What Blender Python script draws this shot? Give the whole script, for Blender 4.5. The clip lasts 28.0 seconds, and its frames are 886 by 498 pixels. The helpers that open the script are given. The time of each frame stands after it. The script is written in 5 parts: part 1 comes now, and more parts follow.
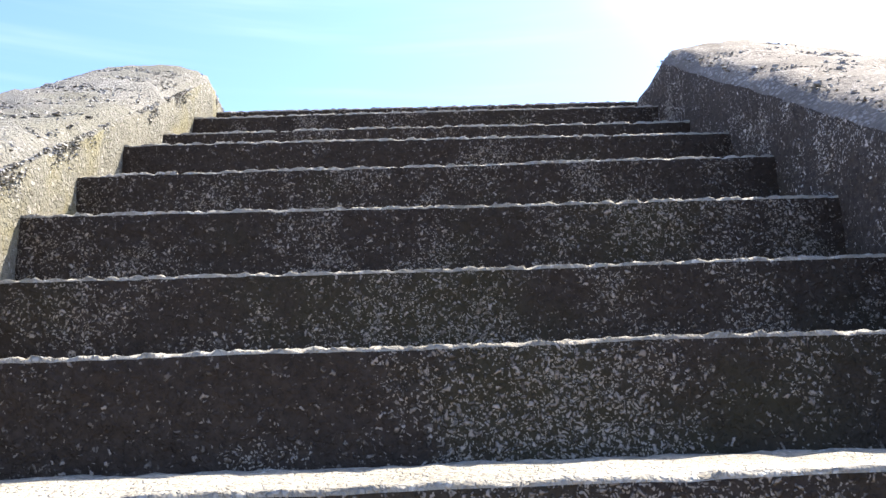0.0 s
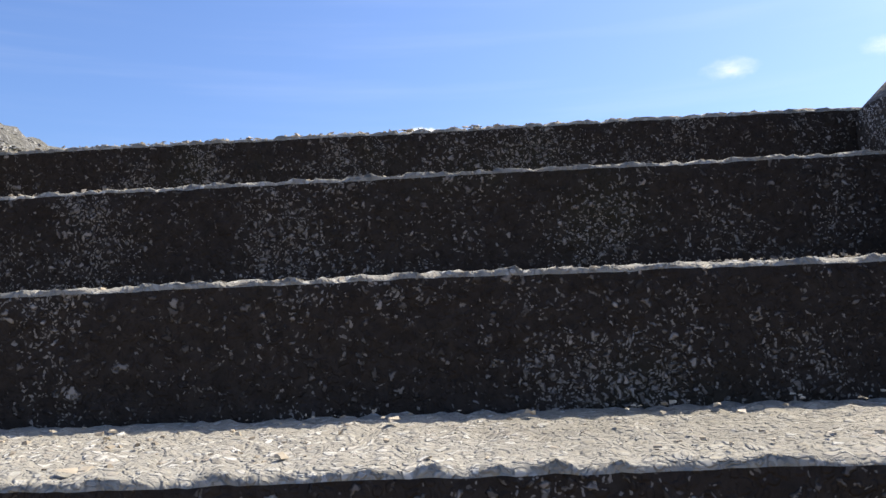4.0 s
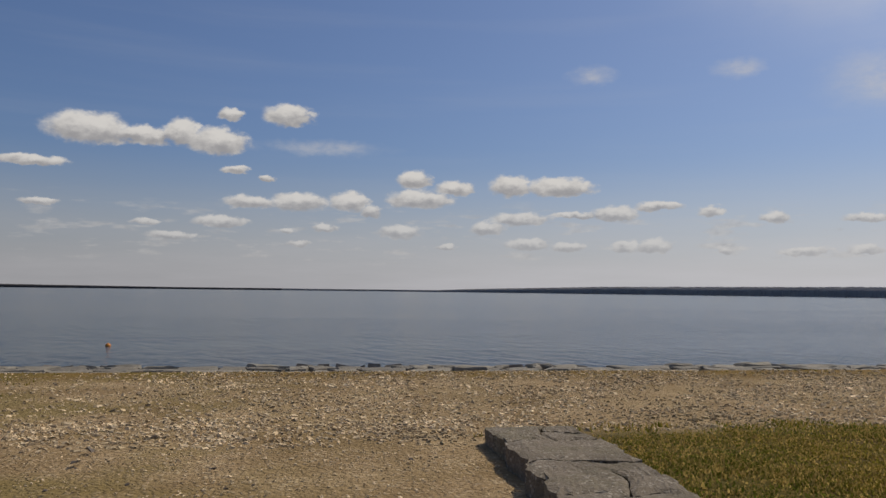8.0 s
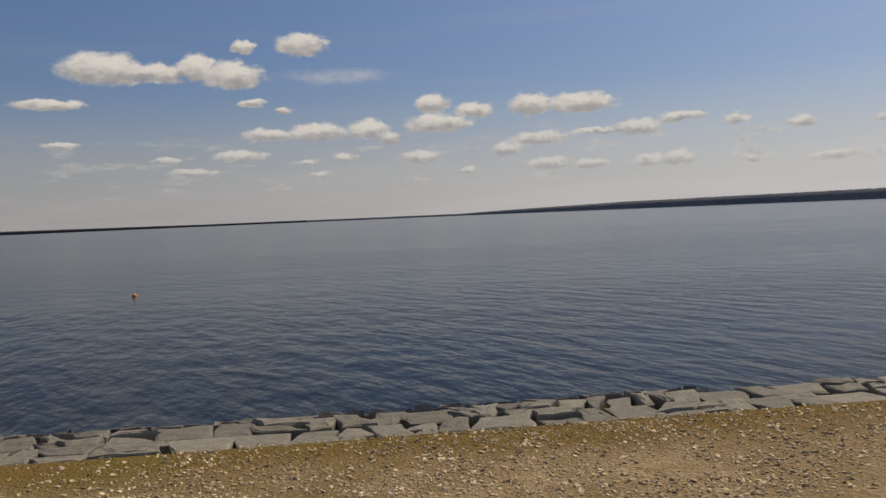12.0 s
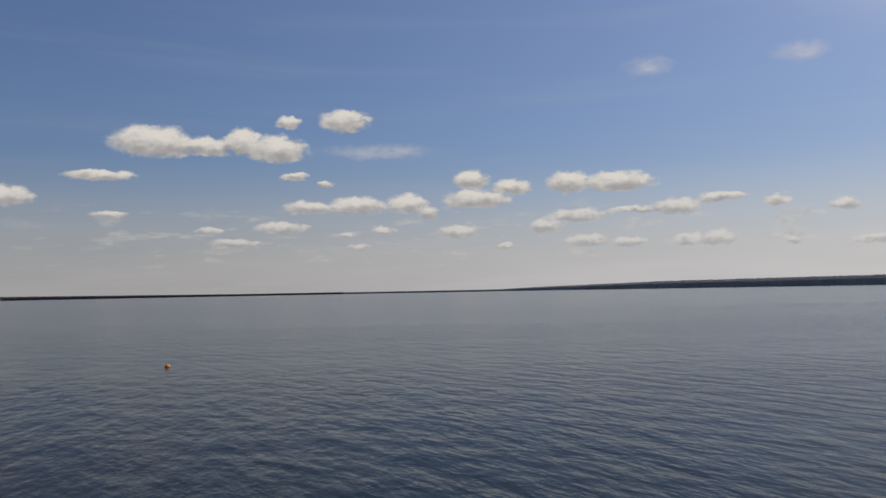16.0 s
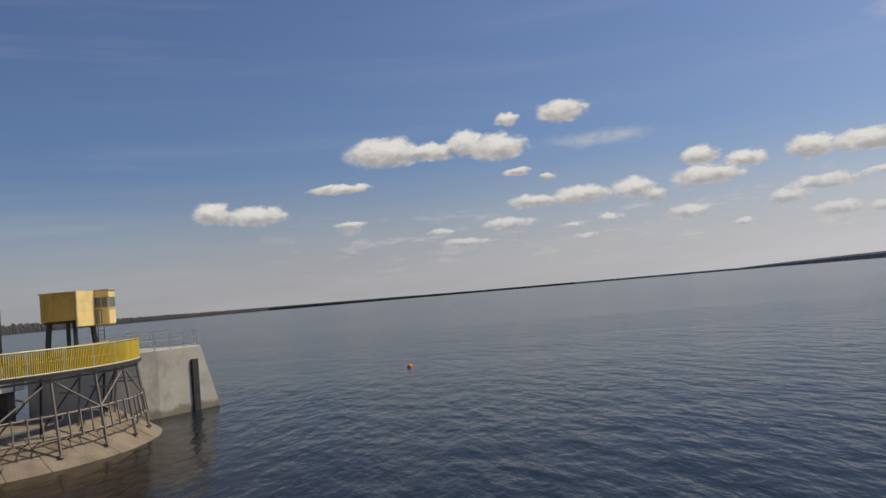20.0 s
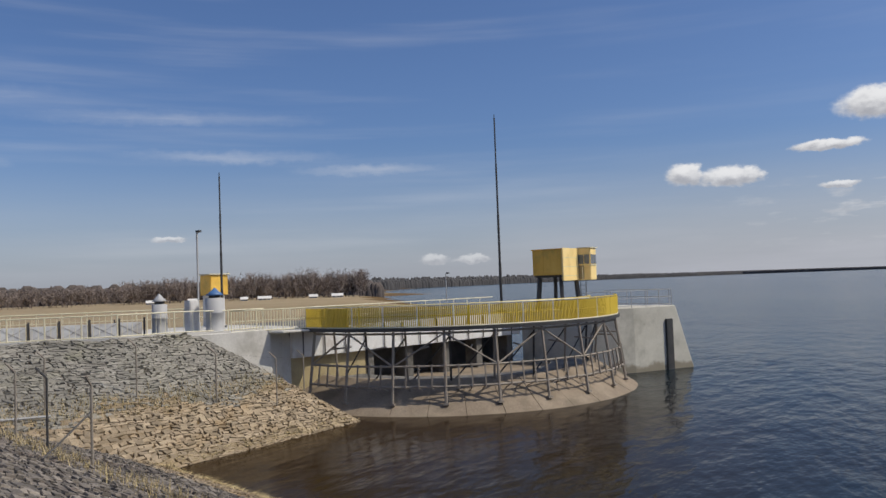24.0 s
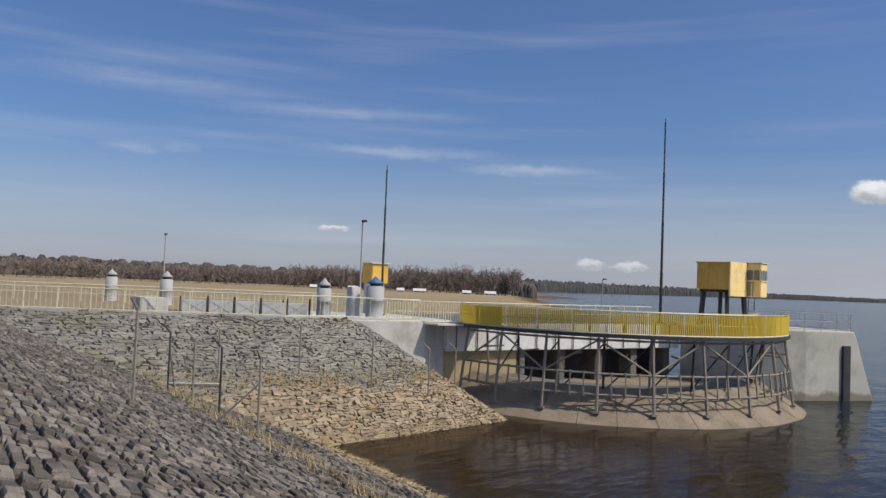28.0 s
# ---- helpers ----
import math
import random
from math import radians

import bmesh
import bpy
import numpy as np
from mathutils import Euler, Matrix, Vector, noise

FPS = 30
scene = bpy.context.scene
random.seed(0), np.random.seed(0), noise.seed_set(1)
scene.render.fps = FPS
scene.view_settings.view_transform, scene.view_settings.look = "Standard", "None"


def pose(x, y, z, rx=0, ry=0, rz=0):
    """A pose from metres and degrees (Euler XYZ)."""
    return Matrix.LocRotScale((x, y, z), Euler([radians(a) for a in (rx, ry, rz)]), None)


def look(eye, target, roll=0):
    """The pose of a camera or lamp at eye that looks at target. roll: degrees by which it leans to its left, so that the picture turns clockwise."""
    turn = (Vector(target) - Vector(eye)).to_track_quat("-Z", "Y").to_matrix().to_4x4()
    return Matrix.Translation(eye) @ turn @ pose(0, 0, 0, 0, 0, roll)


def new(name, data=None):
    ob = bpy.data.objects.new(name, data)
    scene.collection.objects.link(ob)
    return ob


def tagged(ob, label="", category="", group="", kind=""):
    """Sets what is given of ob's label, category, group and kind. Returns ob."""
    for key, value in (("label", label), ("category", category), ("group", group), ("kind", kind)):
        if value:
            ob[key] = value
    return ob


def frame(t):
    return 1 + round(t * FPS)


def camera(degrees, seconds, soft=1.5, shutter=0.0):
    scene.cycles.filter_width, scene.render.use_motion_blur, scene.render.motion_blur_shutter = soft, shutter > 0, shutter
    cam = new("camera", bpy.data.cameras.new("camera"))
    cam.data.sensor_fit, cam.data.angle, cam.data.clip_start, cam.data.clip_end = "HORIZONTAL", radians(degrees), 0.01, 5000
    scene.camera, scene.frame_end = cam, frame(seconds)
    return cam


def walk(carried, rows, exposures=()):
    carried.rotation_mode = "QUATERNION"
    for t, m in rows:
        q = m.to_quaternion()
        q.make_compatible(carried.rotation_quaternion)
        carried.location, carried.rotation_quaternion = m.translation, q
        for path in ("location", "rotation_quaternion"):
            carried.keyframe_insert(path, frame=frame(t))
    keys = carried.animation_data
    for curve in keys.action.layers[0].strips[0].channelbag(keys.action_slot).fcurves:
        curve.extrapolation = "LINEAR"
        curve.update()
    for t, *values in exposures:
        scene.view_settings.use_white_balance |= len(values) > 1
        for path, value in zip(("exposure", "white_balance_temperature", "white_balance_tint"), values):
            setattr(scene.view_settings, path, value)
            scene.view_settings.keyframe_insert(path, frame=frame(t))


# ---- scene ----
cam = camera(58.66, 28.0)
# seconds, eye, yaw, pitch, roll
PATH = [
    (0.0, -0.341, -3.327, -1.268, -0.95, 10.56, 1.77),
    (0.5, -0.304, -3.095, -1.100, 2.76, 11.45, 2.63),
    (1.0, -0.297, -2.883, -1.032, 1.64, 11.04, -1.93),
    (1.5, -0.283, -2.683, -0.905, 0.70, 10.21, -0.87),
    (2.0, -0.296, -2.466, -0.704, 4.39, 11.15, 1.89),
    (2.5, -0.260, -2.360, -0.606, 0.66, 6.59, -1.07),
    (4.5, -0.180, -1.316, -0.199, 2.07, 4.29, 3.16),
    (4.8, -0.217, -1.175, -0.073, 1.40, 7.31, 0.07),
    (5.0, -0.249, -1.085, -0.012, 0.54, 5.46, -0.28),
    (5.3, -0.311, -0.935, 0.068, 2.20, 5.99, -2.36),
    (5.5, -0.362, -0.821, 0.100, 1.87, 5.40, -1.35),
    (6.0, -0.426, -0.404, 0.205, 2.79, 4.87, -0.47),
    (6.5, -0.458, -0.056, 0.364, 2.01, 2.50, -0.13),
    (7.0, -0.416, 0.207, 0.516, 2.09, 1.77, 2.27),
    (7.5, -0.388, 0.463, 0.654, 1.03, 4.27, 1.00),
    (8.0, -0.095, 0.612, 0.840, -8.57, 3.03, -0.66),
    (8.5, 0.242, 0.738, 0.976, -20.11, 0.49, -0.22),
    (9.0, 0.307, 0.990, 1.148, -24.57, -0.50, 0.89),
    (9.5, 0.263, 1.301, 1.274, -21.49, 1.12, 1.99),
    (10.0, 0.202, 1.623, 1.407, -16.49, 1.75, 2.52),
    (10.5, 0.134, 1.940, 1.462, -14.00, -0.23, 2.43),
    (11.0, 0.114, 2.268, 1.524, -12.99, -0.00, 2.08),
    (11.5, 0.038, 2.705, 1.596, -10.13, -2.46, 2.09),
    (12.0, -0.067, 3.166, 1.619, -6.84, -2.48, 2.43),
    (12.5, -0.142, 3.680, 1.705, -6.49, -0.13, 1.89),
    (14.5, -0.590, 5.577, 1.604, -4.48, 2.69, 2.76),
    (15.0, -0.675, 6.024, 1.601, -3.25, 2.30, -0.14),
    (16.0, -0.757, 6.893, 1.602, -4.21, 3.03, 1.08),
    (16.5, -0.773, 7.307, 1.598, -0.58, 2.68, 0.32),
    (17.0, -0.787, 7.705, 1.597, -2.82, 0.80, -1.30),
    (17.5, -0.839, 8.074, 1.595, -5.19, 1.87, 0.53),
    (18.0, -0.903, 8.418, 1.595, -2.32, 3.45, 0.14),
    (18.5, -0.951, 8.740, 1.589, 2.46, 2.02, 2.66),
    (19.0, -0.978, 9.034, 1.588, 4.13, 3.45, 1.68),
    (19.5, -1.020, 9.264, 1.583, 7.06, 4.44, 4.95),
    (20.0, -1.046, 9.424, 1.589, 12.49, 3.26, 4.95),
    (20.5, -1.130, 9.460, 1.590, 19.63, 6.11, 5.52),
    (21.0, -1.229, 9.403, 1.603, 28.50, 7.92, 5.23),
    (21.5, -1.323, 9.329, 1.618, 33.82, 8.54, 4.26),
    (22.0, -1.433, 9.301, 1.608, 40.92, 6.89, 3.54),
    (22.5, -1.513, 9.327, 1.607, 44.87, 5.75, 0.96),
    (24.5, -1.307, 9.416, 1.635, 45.95, 1.99, 2.22),
    (25.0, -1.307, 9.422, 1.626, 45.99, 1.74, 1.47),
    (25.5, -1.314, 9.413, 1.604, 48.10, 1.80, 0.41),
    (26.0, -1.331, 9.405, 1.587, 49.82, 0.37, -3.01),
    (26.5, -1.382, 9.407, 1.597, 50.79, 0.28, -1.22),
    (27.0, -1.443, 9.390, 1.598, 52.64, 2.64, -0.86),
    (27.5, -1.496, 9.378, 1.587, 54.46, 2.19, -0.26),
    (28.0, -1.549, 9.335, 1.593, 56.83, 2.53, -2.26),
]
walk(cam, [(t, pose(x, y, z, 90 + p, r, a)) for t, x, y, z, a, p, r in PATH],
     exposures=[(0.0, 1.56, 6500, 10), (0.5, 0.75, 5900, 10), (1.0, 0.7, 6100, 12), (1.5, 0.95, 6500, 12), (2.0, 0.56, 6200, 12), (2.5, 0.5, 6200, 12), (4.5, 0.15, 6300, 10),
                (5.0, -0.5, 6050, 12), (5.5, -0.75, 6200, 12), (6.0, -0.98, 6600, 10), (7.0, -1.05, 6750, 10), (8.0, -1.05, 6700, 10), (9.0, -1.18, 6850, 10), (10.0, -1.25, 6950, 10), (11.0, -1.1, 7050, 10), (12.0, -1.03, 7100, 10), (17.0, -0.93, 6900, 10), (22.0, -0.75, 6600, 10), (25.0, -0.6, 6200, 10), (28.0, -0.57, 6200, 10)])

# ---- sky, sun ----
SUN_AZ, SUN_EL = -55.0, 50.0          # degrees, azimuth counted to the left from +y
WATER = -4.61


class Nodes:
    """Short calls for node trees."""
    def __init__(self, tree):
        self.t = tree
        tree.nodes.clear()

    def add(self, kind, **inputs):
        n = self.t.nodes.new(kind)
        for k, v in inputs.items():
            self.put(n, k, v)
        return n

    def put(self, n, key, v):
        key = int(key[1:]) if key[0] == "i" and key[1:].isdigit() else key.replace("_", " ")
        if isinstance(v, bpy.types.NodeSocket):
            self.t.links.new(v, n.inputs[key])
        else:
            n.inputs[key].default_value = v

    def math(self, op, a, b=0.0, c=None, clamp=False):
        n = self.t.nodes.new("ShaderNodeMath")
        n.operation, n.use_clamp = op, clamp
        self.put(n, "i0", a), self.put(n, "i1", b)
        if c is not None:
            self.put(n, "i2", c)
        return n.outputs[0]

    def vec(self, op, a, b=None):
        n = self.t.nodes.new("ShaderNodeVectorMath")
        n.operation = op
        self.put(n, "i0", a)
        if b is not None:
            self.put(n, "i1", b)
        return n.outputs["Value" if op in ("LENGTH", "DOT_PRODUCT", "DISTANCE") else "Vector"]

    def smooth(self, v, a, b, lo=0.0, hi=1.0):
        n = self.t.nodes.new("ShaderNodeMapRange")
        n.interpolation_type = "SMOOTHSTEP"
        self.put(n, "i0", v)
        for i, q in enumerate((a, b, lo, hi)):
            n.inputs[i + 1].default_value = q
        return n.outputs[0]

    def noise(self, vector, scale, detail=4.0, rough=0.55):
        return self.add("ShaderNodeTexNoise", Vector=vector, Scale=scale, Detail=detail, Roughness=rough)

    def mix(self, f, a, b):
        n = self.t.nodes.new("ShaderNodeMix")
        n.data_type = "RGBA"
        self.put(n, "i0", f), self.put(n, "i6", a), self.put(n, "i7", b)
        return n.outputs[2]


# cumulus: azimuth, elevation, half width, half height, all in degrees
CUMULUS_MIDDLE = [
    (15.9, 10.5, 2.6, 1.03), (12.4, 10.3, 2.0, .66), (10.0, 10.7, 1.2, .93), (7.6, 10.2, 2.0, .94), (6.8, 12.1, .8, .46), (2.7, 12.3, 1.6, .79),
    (6.4, 8.3, .9, .28), (4.2, 7.8, .5, .26), (28.4, 6.9, 1.2, .79), (25.4, 6.6, 2.0, .69), (19.4, 8.1, 2.1, .35), (18.7, 5.5, 1.2, .25),
    (5.4, 6.1, 1.7, .51), (1.9, 6.2, 2.0, .65), (-1.7, 6.3, 1.4, .75), (-3.3, 5.6, .8, .45), (7.3, 4.7, 1.7, .45), (12.3, 4.5, .8, .26),
    (10.6, 3.6, 1.5, .34), (2.8, 4.2, .5, .23), (1.8, 3.3, .8, .25), (0.0, 4.4, .9, .33),
]
CUMULUS_RIGHT = [
    (-6.4, 8.0, 1.1, .70), (-6.8, 6.6, 2.2, .70), (-9.4, 7.4, 1.4, .50), (-13.4, 7.6, 1.4, .80), (-16.9, 7.5, 2.4, .67), (-20.9, 5.6, 1.5, .62),
    (-18.0, 5.5, 1.9, .25), (-23.8, 6.1, 1.6, .33), (-11.7, 4.6, 1.2, .54), (-14.1, 5.2, 2.0, .49), (-14.6, 3.4, 1.6, .45), (-17.6, 3.2, 1.1, .35),
    (-21.5, 3.3, .9, .47), (-23.6, 3.3, 1.2, .54), (-5.4, 4.2, 1.5, .51), (-8.8, 3.2, .8, .20),
]
CUMULUS_SIDES = [
    (-27.3, 5.7, .8, .44), (-31.4, 5.2, .9, .40), (-36.9, 5.0, 1.3, .29), (-46.2, 6.9, .6, .33), (-44.3, 6.8, 1.0, .28), (-28.3, 3.0, .6, .37),
    (-33.2, 2.9, 1.6, .30), (-36.8, 3.0, 1.0, .33), (-41.3, 3.0, .7, .34), (-43.4, 3.0, 1.6, .24), (-52.8, 7.0, 1.4, .7),
    (64.8, 3.7, 1.1, .2), (46.3, 1.8, 1.0, .40), (43.5, 1.7, 1.4, .30),
]
CIRRUS = [(-39.5, 13.8, 5.5, 2.4), (-43.5, 10.5, 4.2, 4.0), (-46.0, 7.0, 7.5, 3.0), (-54.0, 10.5, 5.0, 4.5), (.4, 10.1, 5.2, .6),
          (-19.2, 15.3, 1.8, .7), (-29.3, 15.2, 1.8, .7), (-38.0, 26.0, 14.0, 8.0), (-49.0, 4.0, 12.0, 2.4)]
STREAKS = [(78.8, 8.6, 2.2, .6), (75.9, 8.8, 2.0, .45), (61.0, 9.4, 9.0, .55), (50.5, 8.4, 6.0, .5), (77.0, 13.0, 10.0, .9), (66.0, 12.0, 12.0, .7)]


def sky_world():
    w = bpy.data.worlds.new("sky")
    scene.world = w
    w.use_nodes = True
    n = Nodes(w.node_tree)
    co = n.add("ShaderNodeTexCoord").outputs["Generated"]
    d = n.vec("NORMALIZE", co)
    s = n.add("ShaderNodeSeparateXYZ", i0=d)
    az = n.math("DEGREES", n.math("ARCTAN2", n.math("MULTIPLY", s.outputs[0], -1.0), s.outputs[1]))
    el = n.math("DEGREES", n.math("ARCSINE", s.outputs[2]))
    flat = n.add("ShaderNodeCombineXYZ", i0=az, i1=n.math("MULTIPLY", el, 1.5)).outputs[0]
    big = n.noise(flat, 0.8, 3.0).outputs["Color"]
    fine = n.noise(flat, 1.15, 6.0, 0.55)
    wob = n.vec("MULTIPLY", n.vec("SUBTRACT", big, (0.5, 0.5, 0.5)), (1.2, 0.45, 0.0))
    wob2 = n.vec("MULTIPLY", n.vec("SUBTRACT", fine.outputs["Color"], (0.5, 0.5, 0.5)), (0.9, 0.6, 0.0))
    p = n.vec("ADD", n.vec("ADD", n.add("ShaderNodeCombineXYZ", i0=az, i1=el).outputs[0], wob), wob2)
    total, shade = None, None
    for a, e, hw, hh in CUMULUS_MIDDLE + CUMULUS_RIGHT + CUMULUS_SIDES:
        q = n.vec("MULTIPLY", n.vec("SUBTRACT", p, (a, e - .12 * hh, 0)), (.98 / hw, .92 / hh, 0))
        flat_q = n.vec("MAXIMUM", n.vec("MULTIPLY", q, (1, 1, 0)), n.vec("MULTIPLY", q, (-1, -1.35, 0)))
        m = n.math("SUBTRACT", 1.35, n.vec("LENGTH", flat_q), clamp=True)
        up = n.math("MULTIPLY", n.vec("DOT_PRODUCT", q, (0, 1, 0)), m)
        total = m if total is None else n.math("MAXIMUM", total, m)
        shade = up if shade is None else n.math("ADD", shade, up)
    puff = n.math("ADD", total, n.math("MULTIPLY", n.math("MULTIPLY", n.math("SUBTRACT", fine.outputs[0], 0.5), n.smooth(total, 0.0, 0.3)), 0.75))
    cumulus = n.math("MULTIPLY", n.smooth(puff, 0.08, 0.58), n.smooth(el, 1.0, 8.0, .5, 1.0))
    low = n.noise(n.vec("MULTIPLY", flat, (.30, .9, 1)), 1.0, 5.0, .55).outputs[0]
    belt = n.math("MULTIPLY", n.smooth(el, 1.2, 3.0), n.smooth(el, 7.0, 4.5))
    belt = n.math("MULTIPLY", belt, n.math("MULTIPLY", n.smooth(az, 30, 15), n.smooth(low, .52, .68, 0, .5)))
    cumulus = n.math("MAXIMUM", cumulus, belt)
    light = n.smooth(n.math("ADD", shade, n.math("MULTIPLY", n.math("SUBTRACT", fine.outputs[0], .5), 1.1)), -0.5, 0.5)
    veil = None
    for a, e, hw, hh in CIRRUS:
        q = n.vec("MULTIPLY", n.vec("SUBTRACT", p, (a, e, 0)), (1 / hw, 1 / hh, 0))
        m = n.smooth(n.vec("LENGTH", q), 1.25, 0.1)
        veil = m if veil is None else n.math("MAXIMUM", veil, m)
    brush = None
    for a, e, hw, hh in STREAKS:
        q = n.vec("MULTIPLY", n.vec("SUBTRACT", n.vec("ADD", p, n.vec("MULTIPLY", p, (0, -.03, 0))), (a, e * .97, 0)), (1 / hw, 1 / hh, 0))
        m = n.smooth(n.vec("LENGTH", q), 1.2, 0.0)
        brush = m if brush is None else n.math("MAXIMUM", brush, m)
    curl = n.noise(n.vec("MULTIPLY", flat, (.16, .22, 1)), 1.0, 7.0, .62).outputs[0]
    wisp = n.noise(n.vec("MULTIPLY", flat, (0.06, 0.35, 1)), 1.0, 6.0, 0.6).outputs[0]
    streak = n.noise(n.vec("MULTIPLY", flat, (0.035, 0.33, 1)), 1.0, 5.0, 0.5).outputs[0]
    left = n.smooth(az, 22.0, 50.0)
    veil = n.math("MULTIPLY", veil, n.smooth(curl, .33, .68, .05, .95))
    streaks = n.math("MULTIPLY", n.smooth(streak, 0.45, 0.85), n.math("MULTIPLY_ADD", left, 0.15, 0.07))
    streaks = n.math("MAXIMUM", streaks, n.math("MULTIPLY", brush, n.smooth(wisp, .35, .7, .10, .38)))
    thin = n.math("MULTIPLY", n.math("MAXIMUM", n.math("MULTIPLY", veil, 0.75), streaks), n.smooth(el, 0.5, 3.0))
    sky = n.add("ShaderNodeTexSky")
    sky.sky_type, sky.sun_disc = "NISHITA", False
    sky.sun_elevation, sky.sun_rotation = radians(SUN_EL), radians(-SUN_AZ)
    sky.air_density, sky.dust_density, sky.ozone_density, sky.altitude = 1.0, 1.8, 2.4, 100
    blue = n.vec("MULTIPLY", sky.outputs[0], (0.82, 0.96, 1.24))
    haze = n.math("MULTIPLY", n.smooth(el, 10.5, -0.5), n.math("MULTIPLY", n.math("MULTIPLY_ADD", wisp, 0.5, 0.62), n.math("MULTIPLY_ADD", left, -.35, 1.0)))
    sunward = n.math("ADD", n.smooth(az, 30.0, -40.0, .80, 1.22), n.math("MULTIPLY", left, .12))     # the haze is brighter below the sun
    veiled = n.vec("SCALE", (7.5, 7.55, 8.1))
    n.put(n.t.nodes[-1], "Scale", sunward)
    col = n.mix(haze, blue, veiled)
    col = n.mix(thin, col, (9.0, 8.9, 9.0, 1))
    ca, ce = radians(SUN_AZ), radians(SUN_EL)
    toward = n.vec("DOT_PRODUCT", d, (-math.sin(ca) * math.cos(ce), math.cos(ca) * math.cos(ce), math.sin(ce)))
    col = n.mix(n.math("MULTIPLY", n.smooth(toward, .76, .99, 0, .75), n.smooth(curl, .25, .6, .7, 1.0)), col, (15.0, 14.8, 14.6, 1))
    col = n.mix(cumulus, col, n.mix(light, (5.2, 5.2, 5.5, 1), (10.6, 10.4, 10.2, 1)))
    bg = n.add("ShaderNodeBackground", Color=col, Strength=0.12)
    out = n.add("ShaderNodeOutputWorld", Surface=bg.outputs[0])


sky_world()
sun = new("sun", bpy.data.lights.new("sun", "SUN"))
sun.data.energy, sun.data.angle, sun.data.color = 5.0, radians(0.53), (1.0, 0.90, 0.75)
_a, _e = radians(SUN_AZ), radians(SUN_EL)
sun.matrix_world = look((0, 0, 0), (math.sin(_a) * math.cos(_e), -math.cos(_a) * math.cos(_e), -math.sin(_e)))


# ---- materials ----
def surface(name, dark, light, scale=3.0, fine=60.0, rough=0.8, bump=0.3, dist=0.01, metal=0.0, stain=None, stain_amt=0.5, stain_scale=1.0,
            pieces=False, vary=0.0, tide=None):
    """Two scales of colour noise, a stain with a shape of its own, and fine relief."""
    m = bpy.data.materials.new(name)
    m.use_nodes = True
    n = Nodes(m.node_tree)
    co = n.add("ShaderNodeTexCoord").outputs["Object"]
    if pieces:
        r = n.add("ShaderNodeNewGeometry").outputs["Random Per Island"] if pieces == "island" else n.add("ShaderNodeObjectInfo").outputs["Random"]
    f1 = n.noise(co, scale, 4).outputs[0]
    f2 = n.noise(co, fine, 3, 0.7).outputs[0]
    f = n.smooth(n.math("ADD", n.math("MULTIPLY", f1, 0.55), n.math("MULTIPLY", f2, 0.45)), 0.3, 0.7)
    col = n.mix(f, (*dark, 1), (*light, 1))
    if stain:
        col = n.mix(n.math("MULTIPLY", n.smooth(n.noise(co, stain_scale, 6, 0.65).outputs[0], 0.48, 0.66), stain_amt), col, (*stain, 1))
    if tide:      # dirt left by the water up to a wavering line
        z = n.add("ShaderNodeSeparateXYZ", i0=co).outputs[2]
        line = n.math("ADD", z, n.math("MULTIPLY", n.math("SUBTRACT", n.noise(co, 1.1, 5, .65).outputs[0], .5), 1.1))
        col = n.mix(n.smooth(line, tide + .25, tide - .1, 0, .75), col, (.17, .135, .08, 1))
    if pieces:
        k = n.math("MULTIPLY_ADD", r, 2 * vary, 1 - vary)
        col = n.vec("SCALE", col)
        n.put(n.t.nodes[-1], "Scale", k)
    b = n.add("ShaderNodeBump", Height=f2, Strength=bump, Distance=dist)
    bs = n.add("ShaderNodeBsdfPrincipled", Base_Color=col, Roughness=rough, Metallic=metal, Normal=b.outputs[0])
    n.add("ShaderNodeOutputMaterial", Surface=bs.outputs[0])
    return m


